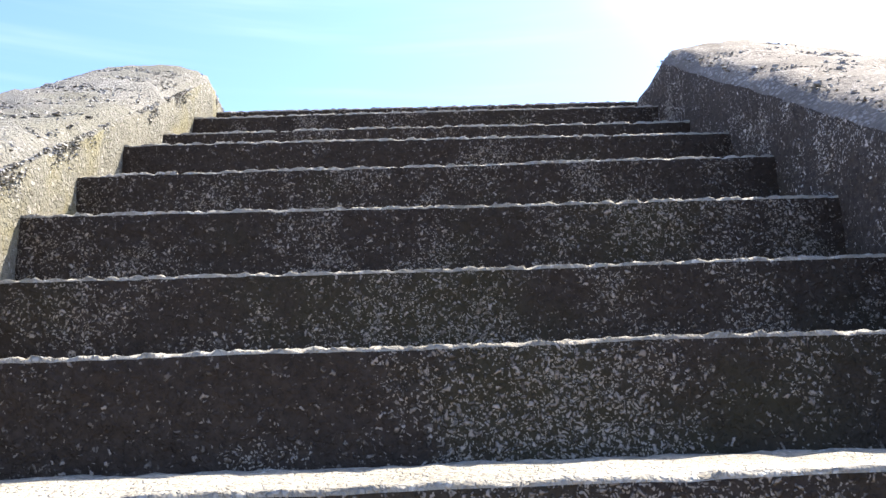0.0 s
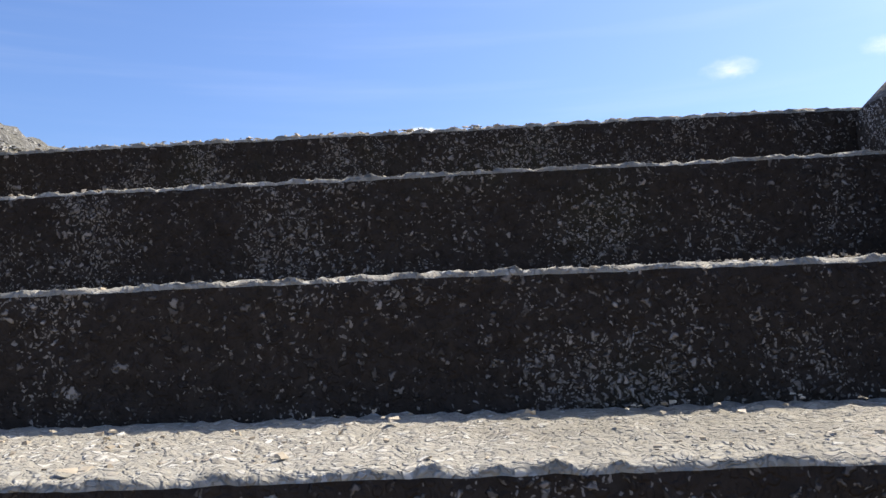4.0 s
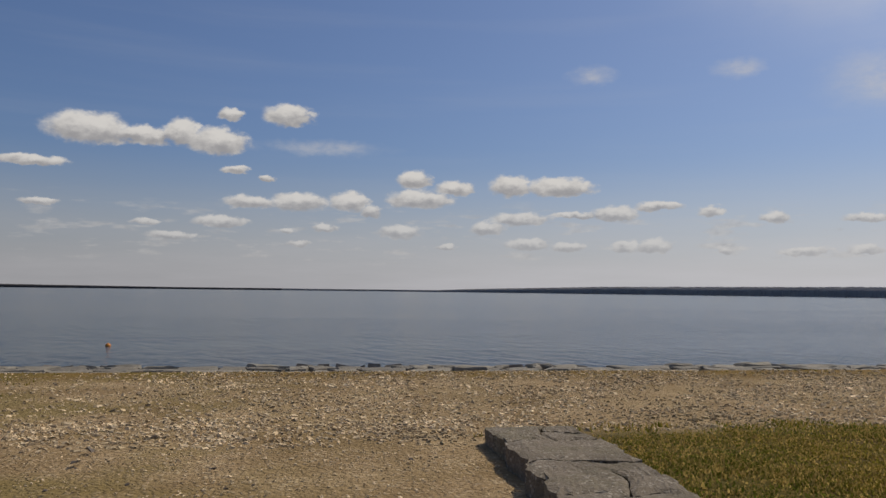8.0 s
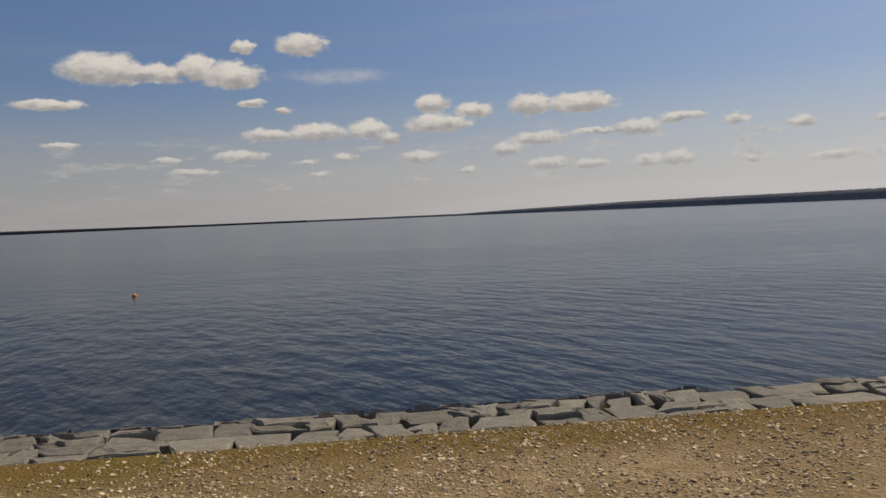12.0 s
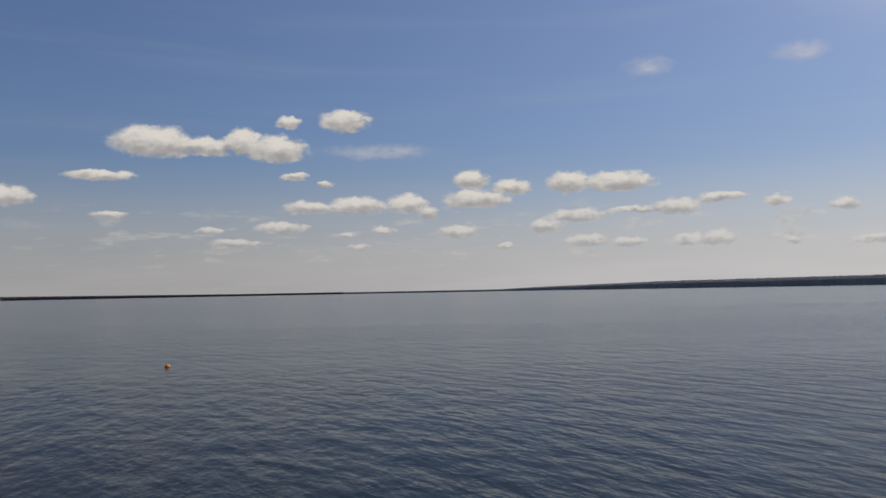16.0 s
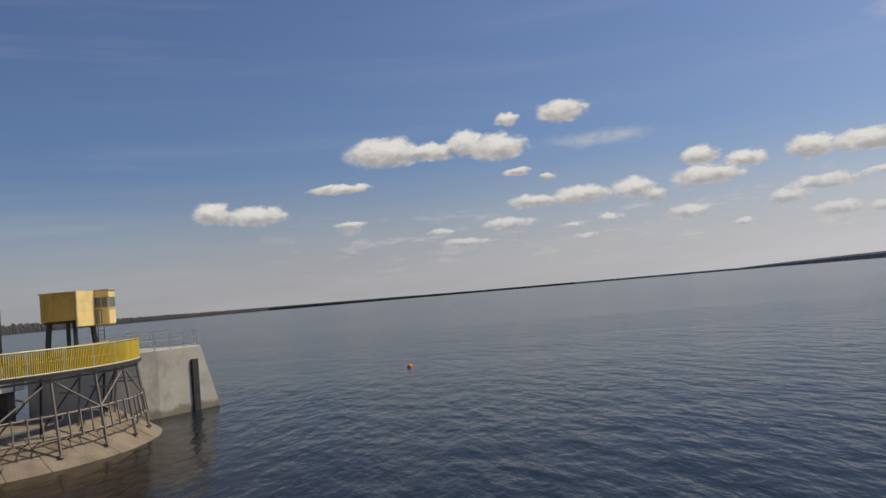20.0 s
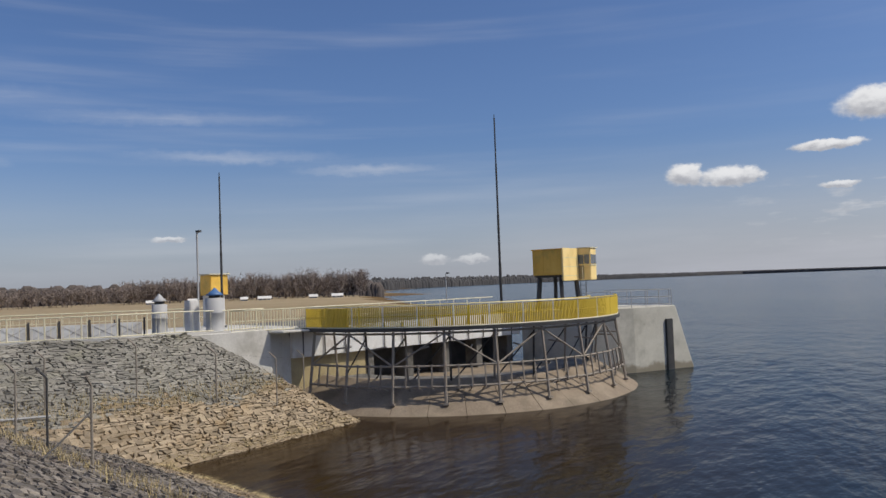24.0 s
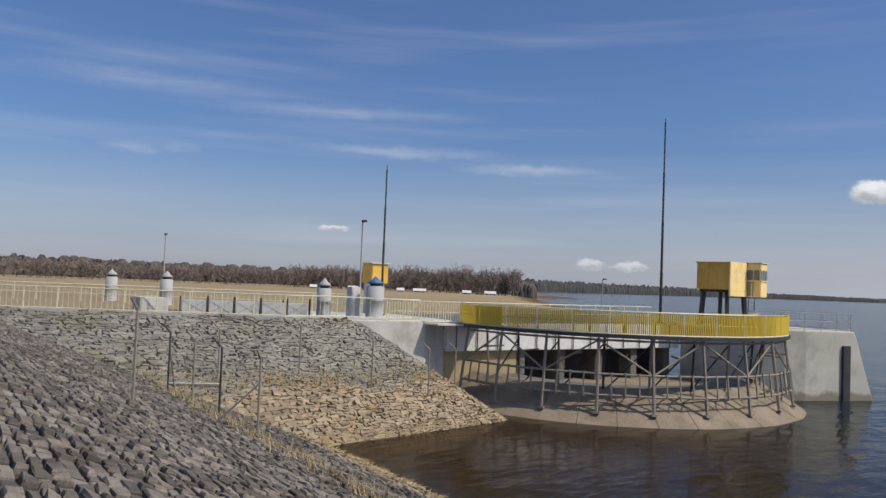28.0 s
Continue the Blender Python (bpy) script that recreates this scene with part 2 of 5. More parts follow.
def aggregate(name, mortar, stones, cell=70.0, bump=0.8, moss=None, moss_scale=2.0, moss_amt=0.6, lichen=0.25):
    """Weathered concrete with the pebbles washed out."""
    m = bpy.data.materials.new(name)
    m.use_nodes = True
    n = Nodes(m.node_tree)
    co = n.add("ShaderNodeTexCoord").outputs["Object"]
    warp = n.vec("ADD", co, n.vec("MULTIPLY", n.vec("SUBTRACT", n.noise(co, 30, 3).outputs["Color"], (.5, .5, .5)), (.025, .025, .025)))
    v = n.add("ShaderNodeTexVoronoi", Vector=warp, Scale=cell)
    v2 = n.add("ShaderNodeTexVoronoi", Vector=warp, Scale=cell * 2.3)
    tone = n.add("ShaderNodeSeparateColor", Color=v.outputs["Color"]).outputs[0]
    ramp = n.add("ShaderNodeValToRGB", Fac=tone)
    el = ramp.color_ramp.elements
    el[0].color, el[1].color = (*stones[0], 1), (*stones[-1], 1)
    for i, c in enumerate(stones[1:-1]):
        e = el.new((i + 1) / (len(stones) - 1))
        e.color = (*c, 1)
    body = n.smooth(v.outputs["Distance"], 0.62, 0.35)
    patch = n.smooth(n.noise(co, 5.0, 5, 0.65).outputs[0], 0.38, 0.62)
    col = n.mix(n.math("MULTIPLY", body, n.math("MULTIPLY_ADD", patch, 0.75, 0.2)), (*mortar, 1), ramp.outputs[0])
    soil = n.smooth(n.noise(co, 1.7, 6, 0.7).outputs[0], 0.42, 0.68)
    col = n.mix(n.math("MULTIPLY", soil, 0.55), col, (mortar[0] * .45, mortar[1] * .43, mortar[2] * .4, 1))
    spots = n.smooth(n.noise(co, 55.0, 4, 0.65).outputs[0], 0.62, 0.7)
    col = n.mix(n.math("MULTIPLY", spots, lichen), col, (.62, .61, .56, 1))
    if moss:
        mo = n.smooth(n.noise(co, moss_scale, 5, 0.6).outputs[0], 0.45, 0.62)
        col = n.mix(n.math("MULTIPLY", mo, moss_amt), col, (*moss, 1))
    h = n.math("ADD", n.math("MULTIPLY", body, 1.0), n.math("ADD", n.math("MULTIPLY", n.smooth(v2.outputs["Distance"], .6, .2), 0.4), n.math("MULTIPLY", n.noise(co, 15, 4).outputs[0], 1.2)))
    b = n.add("ShaderNodeBump", Height=h, Strength=bump, Distance=0.0022)
    bs = n.add("ShaderNodeBsdfPrincipled", Base_Color=col, Roughness=0.92, Normal=b.outputs[0])
    n.add("ShaderNodeOutputMaterial", Surface=bs.outputs[0])
    return m


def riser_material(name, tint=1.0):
    """Concrete with shade put into its dark base colour, and clusters of washed-out pale pebbles."""
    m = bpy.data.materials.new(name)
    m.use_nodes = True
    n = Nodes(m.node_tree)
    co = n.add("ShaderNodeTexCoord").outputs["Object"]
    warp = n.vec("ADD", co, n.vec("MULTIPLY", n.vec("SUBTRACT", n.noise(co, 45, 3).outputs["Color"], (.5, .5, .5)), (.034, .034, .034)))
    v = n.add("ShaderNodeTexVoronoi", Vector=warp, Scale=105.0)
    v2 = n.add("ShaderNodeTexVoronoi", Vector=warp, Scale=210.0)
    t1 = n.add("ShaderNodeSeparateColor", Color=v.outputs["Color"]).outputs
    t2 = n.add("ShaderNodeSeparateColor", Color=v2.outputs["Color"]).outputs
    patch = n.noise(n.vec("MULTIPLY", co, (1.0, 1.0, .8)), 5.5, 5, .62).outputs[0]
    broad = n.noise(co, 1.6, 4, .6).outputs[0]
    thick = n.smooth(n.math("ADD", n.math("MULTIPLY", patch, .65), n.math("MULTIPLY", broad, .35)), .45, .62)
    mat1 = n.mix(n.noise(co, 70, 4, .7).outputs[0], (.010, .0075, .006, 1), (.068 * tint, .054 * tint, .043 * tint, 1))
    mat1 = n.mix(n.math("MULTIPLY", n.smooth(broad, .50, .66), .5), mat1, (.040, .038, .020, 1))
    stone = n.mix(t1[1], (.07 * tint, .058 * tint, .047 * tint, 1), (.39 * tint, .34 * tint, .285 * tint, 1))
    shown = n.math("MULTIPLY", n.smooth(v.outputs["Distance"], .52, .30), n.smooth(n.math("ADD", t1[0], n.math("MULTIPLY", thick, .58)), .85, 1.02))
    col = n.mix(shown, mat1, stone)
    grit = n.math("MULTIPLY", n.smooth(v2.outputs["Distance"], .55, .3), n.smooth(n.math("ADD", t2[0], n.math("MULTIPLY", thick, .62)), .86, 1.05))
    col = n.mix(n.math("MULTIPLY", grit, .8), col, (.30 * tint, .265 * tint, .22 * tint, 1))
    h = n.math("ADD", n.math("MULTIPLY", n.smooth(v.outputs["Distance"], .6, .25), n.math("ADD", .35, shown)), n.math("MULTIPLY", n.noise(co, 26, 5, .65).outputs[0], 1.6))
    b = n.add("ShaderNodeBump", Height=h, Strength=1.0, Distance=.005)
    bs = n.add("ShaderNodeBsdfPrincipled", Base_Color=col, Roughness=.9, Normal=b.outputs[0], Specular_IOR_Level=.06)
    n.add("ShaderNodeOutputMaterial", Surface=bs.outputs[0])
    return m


def ground_material():
    """Gravel crest, grass bank, bare field and silt, by where they lie."""
    m = bpy.data.materials.new("ground")
    m.use_nodes = True
    n = Nodes(m.node_tree)
    co = n.add("ShaderNodeTexCoord").outputs["Object"]
    s = n.add("ShaderNodeSeparateXYZ", i0=co)
    X, Y, Z = s.outputs[0], s.outputs[1], s.outputs[2]
    wob = n.math("MULTIPLY", n.math("SUBTRACT", n.noise(co, 1.3, 4).outputs[0], .5), 1.3)
    v = n.add("ShaderNodeTexVoronoi", Vector=n.vec("ADD", co, n.vec("MULTIPLY", n.noise(co, 25, 2).outputs["Color"], (.04, .04, .04))), Scale=34.0)
    tone = n.add("ShaderNodeSeparateColor", Color=v.outputs["Color"]).outputs[0]
    ramp = n.add("ShaderNodeValToRGB", Fac=tone)
    e = ramp.color_ramp.elements
    e[0].color, e[1].color = (.22, .145, .075, 1), (.60, .47, .30, 1)
    q = e.new(.5)
    q.color = (.35, .25, .14, 1)
    body = n.smooth(v.outputs["Distance"], .7, .3)
    sand = n.mix(n.smooth(n.noise(co, 1.1, 5, .6).outputs[0], .3, .7), (.25, .17, .082, 1), (.42, .305, .17, 1))
    show = n.smooth(n.noise(co, 2.2, 4, .6).outputs[0], .35, .65, .25, .9)
    gravel = n.mix(n.math("MULTIPLY", body, show), sand, ramp.outputs[0])
    gravel = n.mix(n.smooth(n.math("ADD", Y, n.math("MULTIPLY", wob, .7)), 7.9, 8.8, 0, .95), gravel, n.mix(n.noise(co, 9, 4).outputs[0], (.13, .08, .022, 1), (.26, .165, .05, 1)))
    mossy = n.math("MULTIPLY", n.smooth(n.noise(n.vec("ADD", co, (7, 3, 0)), .8, 5, .65).outputs[0], .42, .6), n.smooth(X, .2, -1.6, .15, .6))
    gravel = n.mix(mossy, gravel, n.mix(n.noise(co, 22, 4).outputs[0], (.12, .10, .022, 1), (.26, .195, .062, 1)))
    soil = n.mix(n.noise(co, 7.0, 5, .7).outputs[0], (.07, .045, .016, 1), (.16, .105, .042, 1))
    turf = n.mix(n.smooth(n.noise(co, 1.4, 5, .65).outputs[0], .34, .56), soil, n.mix(n.noise(co, 40, 3).outputs[0], (.075, .06, .012, 1), (.16, .125, .03, 1)))
    in_grass = n.math("MULTIPLY", n.smooth(n.math("ADD", X, n.math("MULTIPLY", wob, .2)), 1.2, 1.4), n.smooth(n.math("ADD", Y, n.math("MULTIPLY", wob, .8)), 5.7, 5.0))
    bank = n.smooth(Y, .0, -.2)
    lefty = n.math("MULTIPLY", n.smooth(n.math("ADD", X, n.math("MULTIPLY", wob, 1.2)), -2.2, -4.2), .55)
    col = n.mix(n.math("MAXIMUM", n.math("MAXIMUM", in_grass, bank), lefty), gravel, turf)
    field = n.mix(n.noise(n.vec("MULTIPLY", co, (.02, .005, 1)), 3, 5).outputs[0], (.24, .185, .11, 1), (.42, .335, .21, 1))
    away = n.math("MAXIMUM", n.smooth(X, -44, -48), n.math("MAXIMUM", n.smooth(X, 45, 60), n.smooth(Y, -20, -30)))
    col = n.mix(away, col, field)
    bed = n.mix(n.noise(co, 5, 5).outputs[0], (.052, .041, .031, 1), (.115, .092, .07, 1))
    col = n.mix(n.math("MULTIPLY", n.math("MULTIPLY", n.smooth(Y, 9.8, 9.95), n.smooth(Z, -.05, -.2)), n.smooth(X, -46, -43)), col, bed)
    wet = n.mix(n.noise(co, 3, 5).outputs[0], (.10, .065, .03, 1), (.2, .13, .06, 1))
    col = n.mix(n.smooth(Z, -2.7, -3.6), col, wet)
    h = n.math("ADD", body, n.noise(co, 90, 3).outputs[0])
    b = n.add("ShaderNodeBump", Height=h, Strength=.7, Distance=.012)
    bs = n.add("ShaderNodeBsdfPrincipled", Base_Color=col, Roughness=.95, Normal=b.outputs[0], Specular_IOR_Level=.08)
    n.add("ShaderNodeOutputMaterial", Surface=bs.outputs[0])
    return m


def water_material():
    m = bpy.data.materials.new("lake_water")
    m.use_nodes = True
    n = Nodes(m.node_tree)
    co = n.add("ShaderNodeTexCoord").outputs["Object"]
    s = n.add("ShaderNodeSeparateXYZ", i0=co)
    turn = n.add("ShaderNodeMapping", Vector=co)
    turn.inputs["Rotation"].default_value = (0, 0, radians(62))
    st = n.vec("MULTIPLY", turn.outputs[0], (0.38, 1.0, 1.0))
    cross = n.add("ShaderNodeMapping", Vector=co)
    cross.inputs["Rotation"].default_value = (0, 0, radians(82))
    w0 = n.noise(st, .62, 2, .5).outputs[0]
    w1 = n.noise(n.vec("MULTIPLY", cross.outputs[0], (.45, 1.0, 1)), 1.0, 3, .55).outputs[0]
    w2 = n.noise(st, 3.4, 3, .55).outputs[0]
    w3 = n.noise(n.vec("MULTIPLY", co, (.005, .022, 1)), 1.0, 5, .6).outputs[0]
    h = n.math("ADD", n.math("MULTIPLY_ADD", w0, .17, n.math("MULTIPLY", w1, .13)), n.math("MULTIPLY", w2, .034))
    calm = n.math("MULTIPLY", n.smooth(s.outputs[0], -10, -24), n.smooth(s.outputs[1], 66, 40))     # sheltered behind the works
    k = n.math("MULTIPLY", n.smooth(w3, .36, .62, .55, 1.15), n.math("MULTIPLY_ADD", calm, -.62, 1.0))
    b = n.add("ShaderNodeBump", Height=n.math("MULTIPLY", h, k), Strength=1.0, Distance=1.0)
    near = n.math("ADD", s.outputs[0], n.math("MULTIPLY", w0, 9.0))
    shallow = n.math("MULTIPLY", n.smooth(near, 0, -20), n.smooth(s.outputs[1], 56, 30))
    base = n.mix(shallow, (.013, .020, .024, 1), (.030, .017, .006, 1))
    # IOR set lower towards the left to dim the sky reflection there
    reflection_fade = n.math("DIVIDE", s.outputs[0], n.math("ADD", s.outputs[1], 20.0))
    bs = n.add("ShaderNodeBsdfPrincipled", Base_Color=base, Roughness=.14, Normal=b.outputs[0], IOR=n.smooth(reflection_fade, -.55, .4, 1.125, 1.18))
    n.add("ShaderNodeOutputMaterial", Surface=bs.outputs[0])
    return m


def blade_material():
    """Short turf: green, olive and straw blades, half translucent."""
    m = bpy.data.materials.new("grass_blade")
    m.use_nodes = True
    n = Nodes(m.node_tree)
    co = n.add("ShaderNodeTexCoord").outputs["Object"]
    r = n.add("ShaderNodeNewGeometry").outputs["Random Per Island"]
    patch = n.smooth(n.noise(co, .9, 4, .6).outputs[0], .38, .62)
    col = n.mix(patch, (.29, .245, .04, 1), (.15, .18, .025, 1))
    col = n.mix(n.smooth(n.math("ADD", r, n.math("MULTIPLY", n.noise(co, 1.6, 5, .65).outputs[0], .9)), .68, 1.2), col, (.42, .30, .10, 1))
    k = n.vec("SCALE", col)
    n.put(n.t.nodes[-1], "Scale", n.math("MULTIPLY_ADD", r, .8, .6))
    d = n.add("ShaderNodeBsdfDiffuse", Color=k)
    t = n.add("ShaderNodeBsdfTranslucent", Color=k)
    x = n.add("ShaderNodeMixShader", Fac=.5)
    n.t.links.new(d.outputs[0], x.inputs[1]), n.t.links.new(t.outputs[0], x.inputs[2])
    n.add("ShaderNodeOutputMaterial", Surface=x.outputs[0])
    return m


M_STEP = aggregate("step_concrete", (.33, .305, .25), [(.15, .135, .11), (.40, .37, .305), (.25, .23, .185), (.54, .51, .44), (.66, .63, .56), (.34, .28, .21)], 105, 1.0, moss=(.2, .185, .14), moss_amt=.3, lichen=.35)
# dark base stands in for shade on the risers and inner parapet face
M_RISER = riser_material("riser_shade_concrete")
M_CHEEK_IN = riser_material("shade_dark_parapet_face", 2.1)
M_CHEEK = aggregate("parapet_concrete", (.17, .163, .143), [(.03, .029, .026), (.21, .20, .18), (.08, .076, .067), (.31, .30, .28), (.52, .51, .48)], 95, 1.0, moss=(.15, .145, .09), moss_scale=3.2, moss_amt=.3, lichen=.5)
M_MOSSY = aggregate("mossy_concrete", (.155, .148, .118), [(.04, .036, .028), (.18, .165, .13), (.085, .078, .06), (.29, .277, .24), (.46, .445, .40)], 95, 1.0, moss=(.185, .16, .06), moss_scale=3.0, moss_amt=.5, lichen=.5)
M_CHEEK_B = aggregate("dull_parapet_concrete", (.15, .13, .11), [(.09, .08, .07), (.2, .175, .15), (.3, .27, .235), (.42, .39, .35)], 85, .5, lichen=.3)
M_KERB = aggregate("kerb_concrete", (.19, .152, .105), [(.04, .032, .023), (.23, .19, .135), (.09, .074, .053), (.50, .45, .36), (.17, .13, .085)], 62, 1.0, moss=(.13, .11, .05), moss_scale=2.4, moss_amt=.4, lichen=.22)
M_GROUND = ground_material()
M_WATER = water_material()
M_CHIP = surface("parapet_chip", (.17, .165, .15), (.40, .39, .365), 2, 30, .85, .2, .004, pieces="island", vary=.45)
M_GRIT = surface("grit", (.29, .235, .16), (.58, .50, .38), 2, 30, .85, .2, .004, pieces="island", vary=.4)
M_PEBBLE = surface("pebble", (.42, .30, .16), (.80, .63, .40), 2, 30, .85, .2, .004, stain=(.19, .14, .06), stain_amt=.65, stain_scale=.55, pieces="island", vary=.5)
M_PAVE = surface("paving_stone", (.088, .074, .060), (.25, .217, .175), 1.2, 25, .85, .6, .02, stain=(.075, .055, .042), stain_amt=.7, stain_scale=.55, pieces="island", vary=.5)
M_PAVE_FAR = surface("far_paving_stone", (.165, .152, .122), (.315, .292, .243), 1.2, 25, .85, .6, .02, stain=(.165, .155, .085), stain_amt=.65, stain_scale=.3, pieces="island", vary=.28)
M_PAVE_FAR_P = surface("far_paving_stone_single", (.165, .152, .122), (.315, .292, .243), 1.2, 25, .85, .6, .02, stain=(.165, .155, .085), stain_amt=.65, stain_scale=.3, pieces="object", vary=.28)
M_DARKROCK = surface("dark_rock", (.07, .055, .045), (.16, .13, .105), 2, 30, .85, .3, .004, pieces="island", vary=.3)
M_PAVE_P = surface("paving_stone_single", (.088, .074, .060), (.25, .217, .175), 1.2, 25, .85, .6, .02, stain=(.075, .055, .042), stain_amt=.7, stain_scale=.55, pieces="object", vary=.5)
M_PAVE_TAN = surface("silted_stone", (.23, .175, .105), (.38, .30, .20), 1.5, 25, .9, .5, .02, stain=(.2, .12, .04), stain_amt=.5, stain_scale=.7, pieces="island", vary=.3)
M_EDGE = surface("edging_stone", (.165, .147, .112), (.345, .312, .25), 3, 35, .85, .8, .015, stain=(.13, .105, .065), stain_amt=.5, stain_scale=2.5, pieces="object", vary=.22)
M_EDGE_FAR = surface("edging_stone_joined", (.165, .147, .112), (.345, .312, .25), 3, 35, .85, .8, .015, stain=(.12, .10, .07), stain_amt=.5, stain_scale=2.5, pieces="island", vary=.22)
M_GRASS = blade_material()
M_WALL = surface("grey_concrete", (.48, .46, .42), (.64, .62, .57), .7, 14, .85, .3, .01, stain=(.27, .25, .21), stain_amt=.55, stain_scale=.45, tide=-4.0)
M_PIER = surface("pier_concrete", (.47, .445, .37), (.62, .59, .50), .7, 14, .85, .3, .01, stain=(.27, .25, .2), stain_amt=.5, stain_scale=.4, tide=-4.25)
M_APRON = surface("silted_concrete", (.19, .145, .098), (.33, .265, .19), .8, 12, .8, .4, .02, stain=(.15, .12, .08), stain_amt=.6, stain_scale=.5)
# dark walkway concrete; on the bay piers the tone stands in for shade
M_DARKWALL = surface("dark_and_shaded_concrete", (.10, .095, .085), (.2, .19, .17), .6, 10, .9, .3, .02, stain=(.05, .045, .04), stain_amt=.6)
M_WHITE = surface("white_plate", (.62, .61, .58), (.78, .77, .74), .6, 12, .6, .15, .01, stain=(.40, .33, .27), stain_amt=.5, stain_scale=.8)
M_OCHRE = surface("ochre_wall", (.34, .27, .14), (.46, .38, .21), .5, 10, .85, .3, .01, stain=(.22, .17, .1), stain_amt=.5)
M_YELLOW = surface("yellow_paint", (.60, .42, .03), (.72, .53, .06), .8, 20, .5, .1, .005, stain=(.42, .27, .04), stain_amt=.45, stain_scale=1.6)
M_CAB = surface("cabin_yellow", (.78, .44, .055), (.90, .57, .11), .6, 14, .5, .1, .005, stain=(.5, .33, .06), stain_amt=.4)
# paler copy of the cabin yellow, with sunlight put into the colour
M_CABLIGHT = surface("sunlit_cabin_yellow", (.92, .66, .24), (.97, .76, .35), .6, 14, .5, .1, .005, stain=(.6, .42, .14), stain_amt=.35)
M_CREAM = surface("cream_paint", (.66, .60, .40), (.78, .73, .55), 1, 20, .55, .1, .005, stain=(.4, .3, .16), stain_amt=.35, stain_scale=2)
M_WIRE = surface("fence_wire", (.12, .115, .10), (.2, .19, .17), 2, 20, .8, 0, .01)
M_STEEL = surface("rusting_steel", (.19, .16, .125), (.40, .355, .29), 1.5, 25, .7, .2, .005, .1, stain=(.16, .09, .05), stain_amt=.55, stain_scale=1.6)
M_DARKSTEEL = surface("dark_steel", (.035, .035, .035), (.08, .075, .07), 1.5, 25, .55, .2, .005, .2)
M_GALV = surface("galvanised_sheet", (.34, .335, .325), (.46, .455, .445), 2, 25, .65, .1, .004, .0, stain=(.33, .33, .33), stain_amt=.5)
M_BLUE = surface("blue_paint", (.05, .12, .28), (.08, .18, .36), 2, 25, .5, .1, .004)
M_GLASS = surface("dusty_pane", (.10, .12, .14), (.18, .2, .22), 1, 9, .12, .02, .002)
M_ORANGE = surface("orange_plastic", (.75, .22, .01), (.85, .32, .03), 2, 20, .45, .05, .003)
M_BARK = surface("bare_twig", (.16, .125, .105), (.30, .245, .205), .1, 1, .95, 0, .01, pieces="island", vary=.4)
M_WOOD = surface("bare_wood", (.075, .062, .055), (.13, .108, .096), .05, .6, 1.0, 0, .1, pieces="island", vary=.3)
# wood colour paled to stand in for haze over the backlit bank
M_FAR = surface("hazed_far_wood", (.30, .285, .27), (.40, .38, .36), .01, .12, 1.0, 0, .1)
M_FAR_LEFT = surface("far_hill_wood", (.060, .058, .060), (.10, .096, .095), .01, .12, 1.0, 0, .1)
M_ROOF = surface("dark_roof", (.09, .07, .06), (.14, .11, .10), .3, 3, .85, .1, .02)
M_LIME = surface("pale_render", (.6, .58, .54), (.72, .70, .66), .2, 3, .85, .1, .02)


# ---- building helpers ----
def mesh_of(name, verts, faces, material, smooth=False):
    me = bpy.data.meshes.new(name)
    me.from_pydata([tuple(map(float, v)) for v in verts], [], [tuple(map(int, f)) for f in faces])
    me.materials.append(material)
    if smooth:
        me.polygons.foreach_set("use_smooth", [True] * len(me.polygons))
    me.update()
    return me


def child(name, me, parent, m=None, label=""):
    """A mesh under a thing or a part; m is its place in the world."""
    ob = new(name, me)
    ob.parent = parent
    ob.matrix_parent_inverse = parent.matrix_basis.inverted()
    ob.matrix_basis = m if m is not None else Matrix()
    return tagged(ob, label) if label else ob


def part(name, bm, material, parent, label=""):
    me = bpy.data.meshes.new(name)
    bm.to_mesh(me)
    bm.free()
    me.materials.append(material)
    return child(name, me, parent, None, label)


def thing(name, x, y, z, label, category, group="", kind="", turn=0.0):
    ob = new(name)
    ob.empty_display_size = 0.2
    ob.matrix_basis = pose(x, y, z, 0, 0, turn)
    return tagged(ob, label, category, group, kind)


_UNIT = {}


def unit_rod(material, sides):
    key = (material.name, sides)
    if key not in _UNIT:
        a = [2 * math.pi * i / sides for i in range(sides)]
        v = [(math.cos(q), math.sin(q), z) for z in (0, 1) for q in a]
        f = [(i, (i + 1) % sides, sides + (i + 1) % sides, sides + i) for i in range(sides)]
        f += [tuple(range(sides))[::-1], tuple(range(sides, 2 * sides))]
        _UNIT[key] = mesh_of("rod", v, f, material)
        if sides > 6:
            _UNIT[key].polygons.foreach_set("use_smooth", [i < sides for i in range(sides + 2)])
    return _UNIT[key]


def rod(name, p0, p1, r, material, parent, sides=6, label="", r2=None):
    p0, p1 = Vector(p0), Vector(p1)
    d = p1 - p0
    q = d.to_track_quat("Z", "Y").to_matrix().to_4x4()
    if sides == 4:
        q = q @ pose(0, 0, 0, 0, 0, 45)
    m = Matrix.Translation(p0) @ q @ Matrix.Diagonal((r, r2 or r, d.length, 1))
    return child(name, unit_rod(material, sides), parent, m, label)


def add_box(bm, x0, x1, y0, y1, z0, z1, bevel=0.0, m=None):
    mat4 = Matrix.Translation(((x0 + x1) / 2, (y0 + y1) / 2, (z0 + z1) / 2)) @ Matrix.Diagonal((x1 - x0, y1 - y0, z1 - z0, 1))
    r = bmesh.ops.create_cube(bm, size=1, matrix=(m or Matrix()) @ mat4)
    if bevel:
        edges = list({e for v in r["verts"] for e in v.link_edges})
        bmesh.ops.bevel(bm, geom=edges, offset=bevel, segments=2, affect="EDGES")
    return bm


